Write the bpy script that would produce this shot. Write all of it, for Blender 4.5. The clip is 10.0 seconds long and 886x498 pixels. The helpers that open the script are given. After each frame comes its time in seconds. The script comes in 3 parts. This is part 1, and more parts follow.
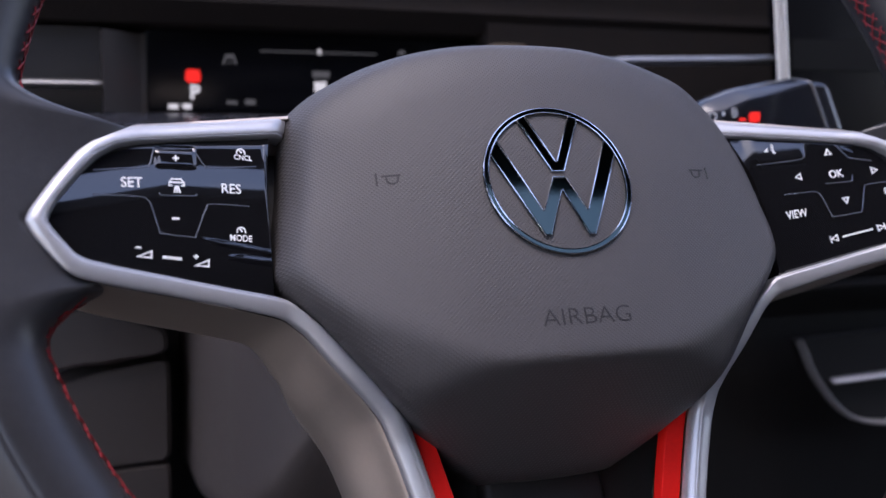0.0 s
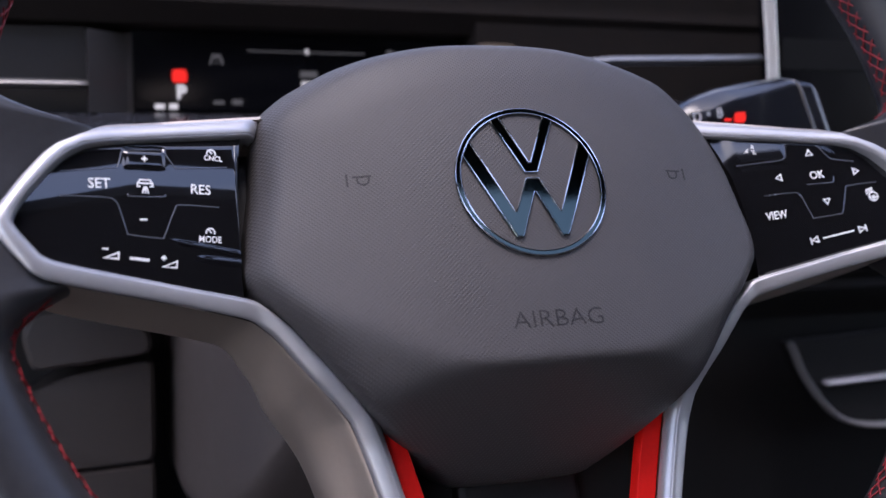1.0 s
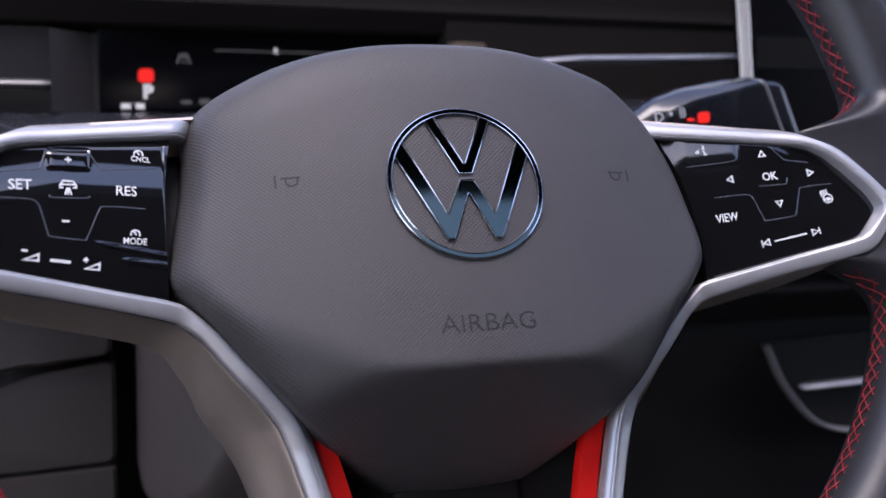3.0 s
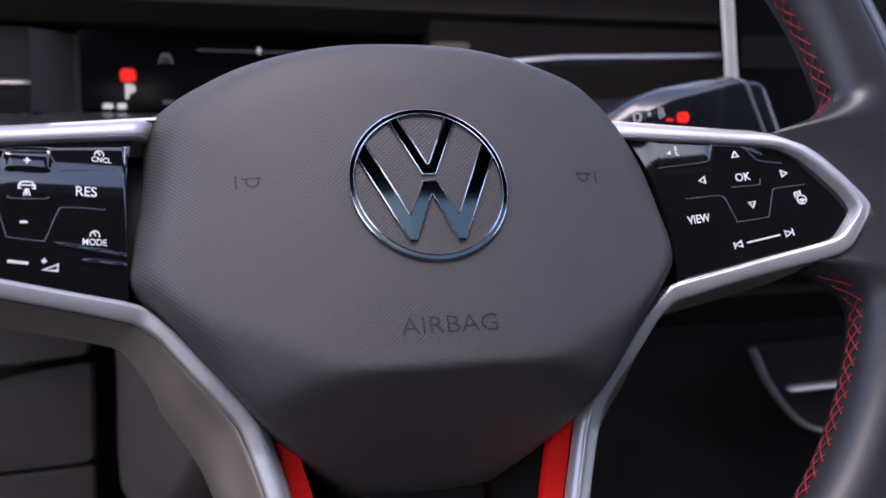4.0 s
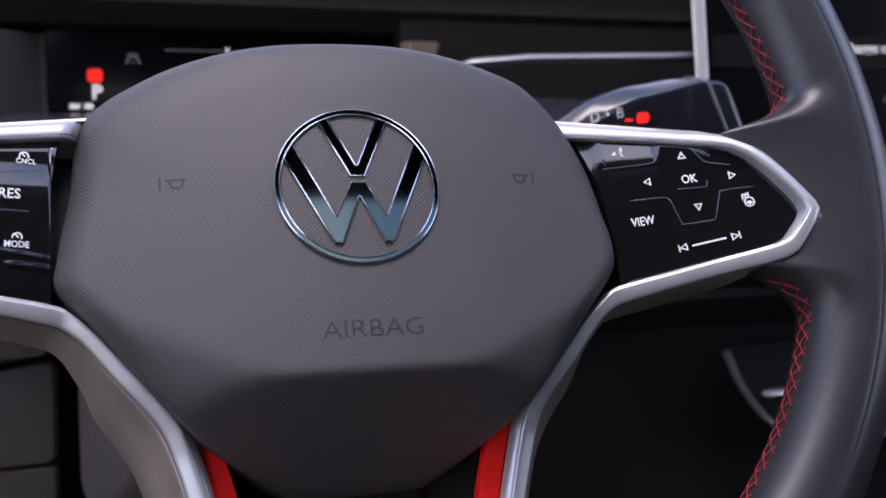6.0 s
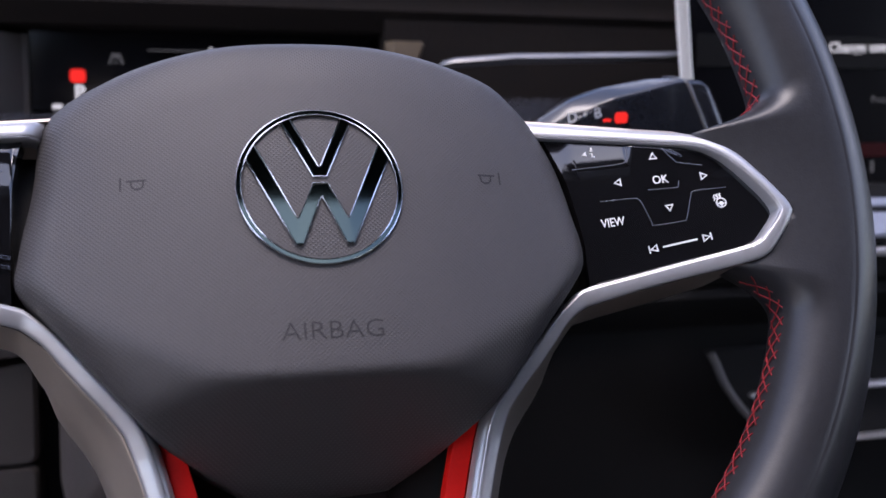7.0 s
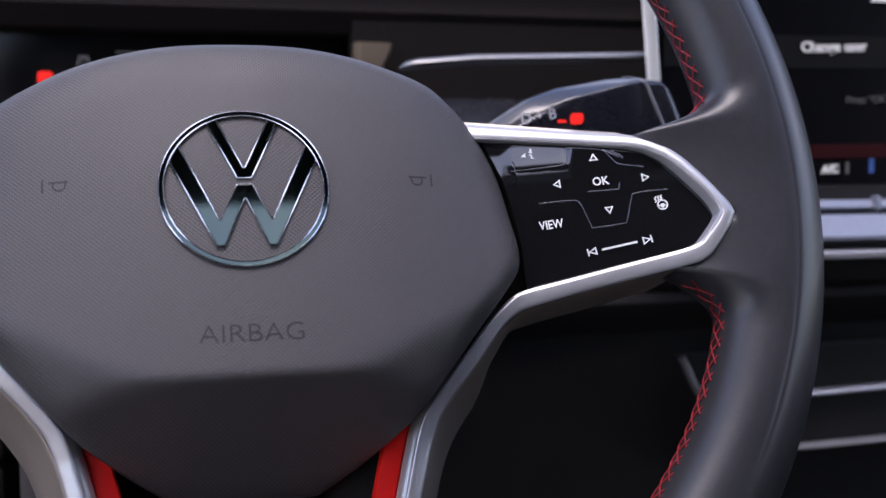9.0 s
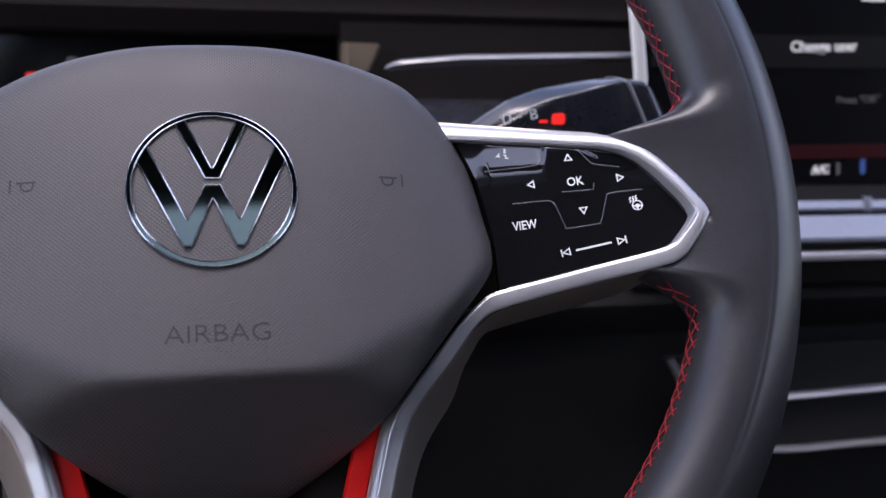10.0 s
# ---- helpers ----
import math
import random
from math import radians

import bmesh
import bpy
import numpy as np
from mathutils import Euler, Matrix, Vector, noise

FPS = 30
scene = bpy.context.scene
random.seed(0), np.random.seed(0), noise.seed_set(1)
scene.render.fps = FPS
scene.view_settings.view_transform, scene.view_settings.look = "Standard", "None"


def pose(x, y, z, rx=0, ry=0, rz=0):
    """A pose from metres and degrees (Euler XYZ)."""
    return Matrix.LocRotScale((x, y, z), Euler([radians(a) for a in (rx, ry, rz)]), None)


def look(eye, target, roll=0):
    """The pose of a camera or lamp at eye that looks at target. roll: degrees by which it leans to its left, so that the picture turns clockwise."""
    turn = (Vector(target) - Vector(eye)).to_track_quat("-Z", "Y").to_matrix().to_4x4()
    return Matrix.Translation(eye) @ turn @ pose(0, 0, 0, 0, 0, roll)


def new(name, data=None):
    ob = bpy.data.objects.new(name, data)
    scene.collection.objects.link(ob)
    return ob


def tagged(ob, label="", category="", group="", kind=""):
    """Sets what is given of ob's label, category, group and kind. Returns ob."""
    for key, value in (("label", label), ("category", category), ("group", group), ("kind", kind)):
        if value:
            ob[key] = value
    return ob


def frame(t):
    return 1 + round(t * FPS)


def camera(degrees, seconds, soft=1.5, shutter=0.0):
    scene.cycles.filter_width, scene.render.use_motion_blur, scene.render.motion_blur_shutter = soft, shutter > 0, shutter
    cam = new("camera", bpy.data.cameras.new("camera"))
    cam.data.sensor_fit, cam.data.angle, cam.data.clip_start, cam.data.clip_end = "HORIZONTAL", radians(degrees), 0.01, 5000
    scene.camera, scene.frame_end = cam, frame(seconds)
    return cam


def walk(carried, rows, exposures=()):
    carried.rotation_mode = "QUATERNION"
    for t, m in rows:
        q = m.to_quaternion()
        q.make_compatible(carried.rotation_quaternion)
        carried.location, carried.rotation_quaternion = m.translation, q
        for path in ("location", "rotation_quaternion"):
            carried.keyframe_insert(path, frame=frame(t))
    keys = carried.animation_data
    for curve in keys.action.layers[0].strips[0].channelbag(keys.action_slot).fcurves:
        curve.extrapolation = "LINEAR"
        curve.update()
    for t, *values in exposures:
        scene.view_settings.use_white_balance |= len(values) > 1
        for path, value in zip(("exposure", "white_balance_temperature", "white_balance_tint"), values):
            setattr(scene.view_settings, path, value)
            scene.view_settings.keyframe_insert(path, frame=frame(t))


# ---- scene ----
cam = camera(44.09, 10.0, soft=1.5)
# seconds, eye, target, roll
PATH = [
    (0, (-0.15010, -0.30923, 1.00925), (-0.02682, 0.01665, 0.97612), 0.01),
    (0.5, (-0.14456, -0.31037, 1.00945), (-0.02304, 0.01617, 0.97619), 0.02),
    (1, (-0.13843, -0.31150, 1.00969), (-0.01865, 0.01567, 0.97633), 0.03),
    (1.5, (-0.13210, -0.31242, 1.00991), (-0.01415, 0.01541, 0.97648), 0.04),
    (2, (-0.12517, -0.31348, 1.01001), (-0.00911, 0.01501, 0.97650), 0.05),
    (2.5, (-0.11820, -0.31447, 1.01014), (-0.00414, 0.01471, 0.97652), 0.06),
    (4, (-0.09629, -0.31780, 1.01067), (0.01168, 0.01340, 0.97672), 0.09),
    (4.5, (-0.08933, -0.31880, 1.01088), (0.01647, 0.01308, 0.97682), 0.10),
    (5, (-0.08195, -0.31995, 1.01108), (0.02168, 0.01260, 0.97691), 0.11),
    (5.5, (-0.07477, -0.32097, 1.01124), (0.02666, 0.01226, 0.97698), 0.11),
    (7, (-0.05269, -0.32379, 1.01162), (0.04212, 0.01136, 0.97721), 0.08),
    (7.5, (-0.04555, -0.32484, 1.01173), (0.04704, 0.01093, 0.97734), 0.08),
    (8, (-0.03812, -0.32589, 1.01183), (0.05223, 0.01051, 0.97757), 0.07),
    (8.5, (-0.03074, -0.32681, 1.01166), (0.05727, 0.01022, 0.97758), 0.05),
    (9, (-0.02321, -0.32776, 1.01144), (0.06246, 0.00991, 0.97761), 0.03),
    (9.5, (-0.01641, -0.32865, 1.01113), (0.06681, 0.00966, 0.97762), -0.00),
    (10, (-0.00987, -0.32958, 1.01084), (0.07089, 0.00936, 0.97768), -0.03),
]
walk(cam, [(t, look(eye, target, roll)) for t, eye, target, roll in PATH], exposures=[(0.0, 1.55, 6350, 24), (10.0, 1.55, 6350, 24)])
cam.data.dof.use_dof, cam.data.dof.focus_distance, cam.data.dof.aperture_fstop = True, 0.335, 10.0

# ---- world and sun ----
world = bpy.data.worlds.new("sky")
scene.world = world
world.use_nodes = True
wn, wl = world.node_tree.nodes, world.node_tree.links
wn.clear()
sky = wn.new("ShaderNodeTexSky")
sky.sky_type, sky.sun_disc = "NISHITA", False
sky.sun_elevation, sky.sun_rotation = radians(71), radians(-151)
wco = wn.new("ShaderNodeTexCoord")
cloud = wn.new("ShaderNodeTexNoise")
cloud.inputs["Scale"].default_value, cloud.inputs["Detail"].default_value = 2.2, 6.0
ramp = wn.new("ShaderNodeValToRGB")
ramp.color_ramp.elements[0].position, ramp.color_ramp.elements[1].position = 0.50, 0.72
ramp.color_ramp.elements[0].color = (0.02, 0.02, 0.02, 1)
mix = wn.new("ShaderNodeMix")
mix.data_type = "RGBA"
mix.inputs[7].default_value = (6.2, 6.5, 7.2, 1)
bg = wn.new("ShaderNodeBackground")
bg.inputs["Strength"].default_value = 0.15
wout = wn.new("ShaderNodeOutputWorld")
wl.new(wco.outputs["Generated"], cloud.inputs["Vector"])
wl.new(cloud.outputs["Fac"], ramp.inputs["Fac"])
wl.new(ramp.outputs["Color"], mix.inputs[0])
wl.new(sky.outputs["Color"], mix.inputs[6])
wl.new(mix.outputs[2], bg.inputs["Color"])
wl.new(bg.outputs["Background"], wout.inputs["Surface"])

sun = new("sun", bpy.data.lights.new("sun", "SUN"))
sun.data.energy, sun.data.angle, sun.data.color = 0.82, radians(30), (1.0, 0.95, 0.88)
sun.matrix_world = look((-0.36, -0.65, 3.2), (0, 0, 1))


# ---- materials ----
def material(name, base, rough=0.5, metal=0.0, vary=0.25, scale=60.0, grain=0.0, grain_scale=900.0, coat=0.0, spec=0.5, rough_vary=0.15):
    """Principled surface with colour and roughness variation at two scales and a fine grain bump."""
    m = bpy.data.materials.new(name)
    m.use_nodes = True
    n, l = m.node_tree.nodes, m.node_tree.links
    p = n["Principled BSDF"]
    co = n.new("ShaderNodeTexCoord")
    big, small = n.new("ShaderNodeTexNoise"), n.new("ShaderNodeTexNoise")
    big.inputs["Scale"].default_value, small.inputs["Scale"].default_value = scale, scale * 14
    big.inputs["Detail"].default_value = small.inputs["Detail"].default_value = 3.0
    add = n.new("ShaderNodeMath")
    add.operation = "ADD"
    l.new(co.outputs["Object"], big.inputs["Vector"])
    l.new(co.outputs["Object"], small.inputs["Vector"])
    l.new(big.outputs["Fac"], add.inputs[0])
    l.new(small.outputs["Fac"], add.inputs[1])
    rng = n.new("ShaderNodeMapRange")
    rng.inputs["From Min"].default_value, rng.inputs["From Max"].default_value = 0.6, 1.4
    rng.inputs["To Min"].default_value, rng.inputs["To Max"].default_value = 1 - vary, 1 + vary
    l.new(add.outputs[0], rng.inputs["Value"])
    mul = n.new("ShaderNodeVectorMath")
    mul.operation = "SCALE"
    mul.inputs[0].default_value = base
    l.new(rng.outputs["Result"], mul.inputs["Scale"])
    l.new(mul.outputs["Vector"], p.inputs["Base Color"])
    rr = n.new("ShaderNodeMapRange")
    rr.inputs["From Min"].default_value, rr.inputs["From Max"].default_value = 0.6, 1.4
    rr.inputs["To Min"].default_value, rr.inputs["To Max"].default_value = rough * (1 - rough_vary), min(1, rough * (1 + rough_vary))
    l.new(add.outputs[0], rr.inputs["Value"])
    l.new(rr.outputs["Result"], p.inputs["Roughness"])
    p.inputs["Metallic"].default_value = metal
    p.inputs["Coat Weight"].default_value = coat
    p.inputs["Coat Roughness"].default_value = 0.03
    p.inputs["Specular IOR Level"].default_value = spec
    if grain:
        v = n.new("ShaderNodeTexVoronoi")
        v.inputs["Scale"].default_value = grain_scale
        b = n.new("ShaderNodeBump")
        b.inputs["Strength"].default_value, b.inputs["Distance"].default_value = grain, 0.0003
        l.new(co.outputs["Object"], v.inputs["Vector"])
        l.new(v.outputs["Distance"], b.inputs["Height"])
        l.new(b.outputs["Normal"], p.inputs["Normal"])
    return m


def dimpled(name, base, rough, pitch, strength):
    """Soft-touch plastic moulded with a fine staggered grid of dots, pitch in metres."""
    m = material(name, base, rough, vary=0.1, scale=45)
    n, l = m.node_tree.nodes, m.node_tree.links
    co = n.new("ShaderNodeTexCoord")
    sep = n.new("ShaderNodeSeparateXYZ")
    l.new(co.outputs["Object"], sep.inputs[0])
    parts = []
    for axis, step in (("X", pitch), ("Z", pitch * 0.9)):
        s = n.new("ShaderNodeMath")
        s.operation = "MULTIPLY"
        s.inputs[1].default_value = 2 * math.pi / step
        l.new(sep.outputs[axis], s.inputs[0])
        w = n.new("ShaderNodeMath")
        w.operation = "SINE"
        l.new(s.outputs[0], w.inputs[0])
        parts.append(w)
    mu = n.new("ShaderNodeMath")
    mu.operation = "MULTIPLY"
    l.new(parts[0].outputs[0], mu.inputs[0])
    l.new(parts[1].outputs[0], mu.inputs[1])
    dots = n.new("ShaderNodeMath")
    dots.operation = "MAXIMUM"
    dots.inputs[1].default_value = 0.0
    l.new(mu.outputs[0], dots.inputs[0])
    b = n.new("ShaderNodeBump")
    b.inputs["Strength"].default_value, b.inputs["Distance"].default_value = strength, 0.00035
    l.new(dots.outputs[0], b.inputs["Height"])
    l.new(b.outputs["Normal"], n["Principled BSDF"].inputs["Normal"])
    return m


def glowing(name, colour, strength):
    m = bpy.data.materials.new(name)
    m.use_nodes = True
    p = m.node_tree.nodes["Principled BSDF"]
    p.inputs["Base Color"].default_value = (0.004, 0.004, 0.004, 1)
    p.inputs["Emission Color"].default_value = (*colour, 1)
    p.inputs["Emission Strength"].default_value = strength
    p.inputs["Specular IOR Level"].default_value = 0.1
    return m


PAD = dimpled("pad_plastic", (0.052, 0.0472, 0.0460), 0.5, 0.0014, 0.36)
LEATHER = material("leather", (0.027, 0.0262, 0.0278), 0.34, vary=0.15, scale=30, grain=0.08, grain_scale=1500, spec=0.45)
SILVER = material("satin_silver", (0.49, 0.485, 0.49), 0.36, metal=0.6, vary=0.04, scale=30, rough_vary=0.08)
# Warm base carries light bounced up from the left in the metal's colour.
SATIN = material("satin_warm_metal", (0.54, 0.47, 0.40), 0.40, metal=0.82, vary=0.05, scale=40)
CHROME = material("dark_chrome", (0.066, 0.092, 0.086), 0.05, metal=1.0, vary=0.02, scale=40)
# Cream base, half metal: the sky the post reflects is in its colour.
POST_SILVER = material("sky_pale_post_metal", (0.82, 0.79, 0.74), 0.38, metal=0.55, vary=0.03, scale=40)
# Bright copy of the emblem chrome, for highlights drawn along the bevels.
GLINT_CHROME = material("glint_chrome", (0.82, 0.83, 0.85), 0.08, metal=1.0, vary=0.03, scale=60)
GLOSS = material("gloss_black", (0.006, 0.006, 0.007), 0.035, vary=0.2, scale=40, coat=1.0, spec=0.6)
# Pale metal that puts the button grooves' highlight into a colour.
SEAM_GLINT = material("seam_glint", (0.16, 0.17, 0.2), 0.25, metal=0.6, vary=0.1)
BLACK = material("black_plastic", (0.014, 0.0122, 0.0116), 0.55, spec=0.4, vary=0.3, scale=40, grain=0.15, grain_scale=1200)
DARK = material("dark_grey_plastic", (0.027, 0.0212, 0.0186), 0.5, vary=0.2, scale=25, grain=0.15, grain_scale=1000)
SHROUD = material("shroud_plastic", (0.066, 0.054, 0.049), 0.42, vary=0.15, scale=20, grain=0.12, grain_scale=1100)
FABRIC = material("dash_fabric", (0.0098, 0.0070, 0.0055), 0.9, spec=0.2, vary=0.45, scale=80, grain=0.4, grain_scale=700)
RED = material("red_lacquer", (0.85, 0.014, 0.008), 0.45, vary=0.06, scale=60, spec=0.25)
THREAD = material("red_thread", (0.24, 0.010, 0.014), 0.6, vary=0.3, scale=400)
PRINT = material("white_print", (0.78, 0.78, 0.77), 0.5, vary=0.05)
# Dark colour for flat marks, in place of the shade inside engraving.
ENGRAVING_SHADE = material("engraving_shade", (0.009, 0.0085, 0.009), 0.6, vary=0.15)
SCREEN = material("screen_glass", (0.004, 0.004, 0.005), 0.2, vary=0.1, spec=0.22)
STALK = material("stalk_satin_black", (0.018, 0.019, 0.024), 0.14, vary=0.2, scale=60, coat=0.5)
LEDGE_DARK = material("ledge_plastic", (0.02, 0.021, 0.026), 0.26, vary=0.2, scale=40)
DEEP = material("deep_black_plastic", (0.0085, 0.0076, 0.0072), 0.6, spec=0.3, vary=0.3, scale=40, grain=0.15, grain_scale=1200)
GREY_TRIM = material("grey_trim_metal", (0.24, 0.235, 0.23), 0.4, metal=0.9, vary=0.08, scale=50)
BRONZE = material("bronze_trim", (0.17, 0.125, 0.08), 0.6, metal=0.3, vary=0.1, scale=50)
LINING = material("cabin_lining", (0.025, 0.024, 0.024), 0.9, vary=0.25, scale=8, grain=0.2, grain_scale=300)
# Pale warm ground colour, raised to bounce light up through the door.
BOUNCE_GROUND = material("bounce_ground", (0.42, 0.365, 0.305), 0.9, vary=0.3, scale=3, grain=0.4, grain_scale=60)
CARPET = material("carpet", (0.02, 0.02, 0.021), 0.95, vary=0.4, scale=60, grain=0.5, grain_scale=400)
RED_GLOW = glowing("red_light", (1.0, 0.03, 0.02), 0.34)
WHITE_GLOW = glowing("white_light", (0.85, 0.87, 0.9), 0.27)
DIM_GLOW = glowing("dim_light", (0.6, 0.62, 0.66), 0.045)
BLUE_GLOW = glowing("blue_light", (0.1, 0.22, 0.7), 0.12)
MAROON_GLOW = glowing("maroon_light", (0.35, 0.0, 0.01), 0.016)
BAND_GLOW = glowing("grey_band", (0.5, 0.5, 0.55), 0.0015)


# ---- building helpers ----
def part(name, bm, mat, parent=None, label="", smooth=True, sharp=38):
    """Links a bmesh as one mesh object."""
    bmesh.ops.recalc_face_normals(bm, faces=bm.faces)
    me = bpy.data.meshes.new(name)
    bm.to_mesh(me)
    bm.free()
    if smooth:
        me.shade_smooth()
        me.set_sharp_from_angle(angle=radians(sharp))
    me.materials.append(mat)
    ob = new(name, me)
    if parent:
        ob.parent = parent
    if label:
        tagged(ob, label=label)
    return ob


def rings(rows, closed=True, cap=False, bm=None):
    """Skins a list of rings of points; closed: each ring is a loop."""
    bm = bm or bmesh.new()
    vs = [[bm.verts.new(p) for p in row] for row in rows]
    n = len(rows[0])
    for a, b in zip(vs, vs[1:]):
        for i in range(n if closed else n - 1):
            j = (i + 1) % n
            bm.faces.new((a[i], a[j], b[j], b[i]))
    if cap:
        bm.faces.new(vs[0])
        bm.faces.new(vs[-1])
    return bm


def smooth_loop(pts, steps=6, closed=True):
    """Catmull-Rom through 2D or 3D points."""
    out, n = [], len(pts)
    last = n if closed else n - 1
    for i in range(last):
        if closed:
            p0, p1, p2, p3 = (Vector(pts[(i + k) % n]) for k in (-1, 0, 1, 2))
        else:
            p0, p1, p2, p3 = (Vector(pts[min(max(i + k, 0), n - 1)]) for k in (-1, 0, 1, 2))
        for s in range(steps):
            t = s / steps
            out.append(0.5 * (2 * p1 + (p2 - p0) * t + (2 * p0 - 5 * p1 + 4 * p2 - p3) * t * t + (3 * p1 - p0 - 3 * p2 + p3) * t ** 3))
    if not closed:
        out.append(Vector(pts[-1]))
    return out


def fillet(pts, r, steps=4):
    """Rounds the corners of a closed 2D outline."""
    out, n = [], len(pts)
    for i in range(n):
        a, b, c = (Vector(pts[(i + k) % n]) for k in (-1, 0, 1))
        d0, d1 = (a - b), (c - b)
        k = min(r, d0.length * 0.45, d1.length * 0.45)
        p, q = b + d0.normalized() * k, b + d1.normalized() * k
        for s in range(steps + 1):
            t = s / steps
            out.append((1 - t) ** 2 * p + 2 * t * (1 - t) * b + t * t * q)
    return out


def box(x0, y0, z0, x1, y1, z1, bevel=0.0, bm=None):
    bm = bm or bmesh.new()
    made = bmesh.ops.create_cube(bm, size=1, matrix=Matrix.LocRotScale(((x0 + x1) / 2, (y0 + y1) / 2, (z0 + z1) / 2), None, (x1 - x0, y1 - y0, z1 - z0)))
    if bevel:
        es = list({e for v in made["verts"] for e in v.link_edges})
        bmesh.ops.bevel(bm, geom=es, offset=bevel, segments=3, profile=0.5, affect="EDGES")
    return bm


def tube(points, r, sides=6, bm=None, closed=False):
    """A round thread or wire along 3D points."""
    bm = bm or bmesh.new()
    pts = [Vector(p) for p in points]
    rows = []
    for i, p in enumerate(pts):
        a, b = pts[max(i - 1, 0)], pts[min(i + 1, len(pts) - 1)]
        d = (b - a).normalized()
        u = d.cross(Vector((0, 1, 0)) if abs(d.y) < 0.9 else Vector((1, 0, 0))).normalized()
        v = d.cross(u)
        rows.append([p + r * (math.cos(2 * math.pi * k / sides) * u + math.sin(2 * math.pi * k / sides) * v) for k in range(sides)])
    return rings(rows, True, True, bm)


def plate(outline, f, thick, edge=0.0006, bm=None):
    """A thin plate over a closed XZ outline; f(x, z) is its front depth. Rounded edge."""
    bm = bm or bmesh.new()
    cx, cz = sum(p[0] for p in outline) / len(outline), sum(p[1] for p in outline) / len(outline)
    rows = []
    for s, d in ((1.0, thick), (1.0, edge), (None, 0.0)):
        row = []
        for x, z in outline:
            if s is None:
                v = Vector((cx - x, cz - z))
                v = v.normalized() * min(edge, v.length * 0.3)
                x, z = x + v.x, z + v.y
            row.append((x, f(x, z) + d, z))
        rows.append(row)
    for k in (0.85, 0.65, 0.4, 0.15):
        rows.append([(cx + (x - cx) * k, f(cx + (x - cx) * k, cz + (z - cz) * k), cz + (z - cz) * k) for x, z in outline])
    rings(rows, True, False, bm)
    bm.verts.ensure_lookup_table()
    n = len(outline)
    bm.faces.new(bm.verts[-n:])
    return bm


def lettering(name, text, size, place, mat, parent, thick=0.0002, align="CENTER", bold=0.0, label=""):
    """Text as a mesh; place(x, y, z) maps its flat coordinates to the parent's space (z: out of the page)."""
    cu = bpy.data.curves.new(name, "FONT")
    cu.body, cu.size, cu.align_x, cu.align_y, cu.extrude, cu.offset, cu.resolution_u = text, size, align, "CENTER", thick, bold, 3
    tmp = new("lettering_source", cu)
    me = bpy.data.meshes.new_from_object(tmp.evaluated_get(bpy.context.evaluated_depsgraph_get()))
    bpy.data.objects.remove(tmp)
    bpy.data.curves.remove(cu)
    for v in me.vertices:
        v.co = place(*v.co)
    me.name = name
    me.materials.clear()
    me.materials.append(mat)
    ob = new(name, me)
    ob.parent = parent
    if label:
        tagged(ob, label=label)
    return ob


def flat(x0, z0, f, tilt=0.0, lift=0.0002):
    """A mapping for lettering and marks: upright at (x0, z0) on the surface y = f(x, z), turned by tilt degrees."""
    c, s = math.cos(radians(tilt)), math.sin(radians(tilt))

    def place(x, y, z):
        X, Z = x0 + c * x - s * y, z0 + s * x + c * y
        return (X, f(X, Z) - lift - z, Z)
    return place


def strokes(lines, width, place, bm=None, thick=0.0002):
    """Flat strokes of one width along polylines in a mark's own plane."""
    bm = bm or bmesh.new()
    for line in lines:
        pts = [Vector(p) for p in line]
        shut = len(pts) > 2 and (pts[0] - pts[-1]).length < 1e-7
        if shut:
            pts = pts[:-1]
        n = len(pts)
        left, right = [], []
        for i, p in enumerate(pts):
            a = pts[(i - 1) % n] if shut or i > 0 else p
            b = pts[(i + 1) % n] if shut or i < n - 1 else p
            d0, d1 = (p - a), (b - p)
            d0 = d0.normalized() if d0.length > 1e-9 else d1.normalized()
            d1 = d1.normalized() if d1.length > 1e-9 else d0
            t = (d0 + d1)
            t = t.normalized() if t.length > 1e-6 else d0
            nrm = Vector((-t.y, t.x))
            k = width / 2 / max(0.45, abs(nrm.dot(Vector((-d1.y, d1.x)))))
            left.append(p + nrm * k)
            right.append(p - nrm * k)
        rows = [[place(*l, -thick), place(*l, thick), place(*r, thick), place(*r, -thick)] for l, r in zip(left, right)]
        if shut:
            rows.append(rows[0])
        rings(rows, True, not shut, bm)
    bmesh.ops.remove_doubles(bm, verts=bm.verts, dist=1e-7)
    return bm


def arc(cx, cy, r, a0, a1, n=14):
    return [(cx + r * math.cos(radians(a0 + (a1 - a0) * i / n)), cy + r * math.sin(radians(a0 + (a1 - a0) * i / n))) for i in range(n + 1)]


def mirrored(pts):
    """A left-right symmetric closed outline from its right half, top to bottom."""
    return list(pts) + [(-x, z) for x, z in reversed(pts) if abs(x) > 1e-6]


# ---- the cabin that closes the place, its openings cut to shape light ----
def structure(name, bm, mat, label, category):
    return tagged(part(name, bm, mat, None, "", False), label, category, kind="structure")


structure("floor", box(-0.62, -2.4, 0.36, 1.35, 1.1, 0.40), CARPET, "dark carpet on the car floor", "floor")
# Unseen; slit behind the header places the sky band mirrored in gloss panels.
bm = box(-0.62, -2.4, 1.45, 1.35, -0.525, 1.50, 0.01)
box(-0.62, -0.395, 1.45, 1.35, -0.295, 1.462, 0.004, bm)
structure("ceiling", bm, LINING, "unseen dark roof and header bar, slit between them for mirrored sky", "ceiling")
structure("wall_rear", box(-0.62, -2.44, 0.36, 1.35, -2.40, 1.50), LINING, "dark lining at the rear of the cabin", "wall")
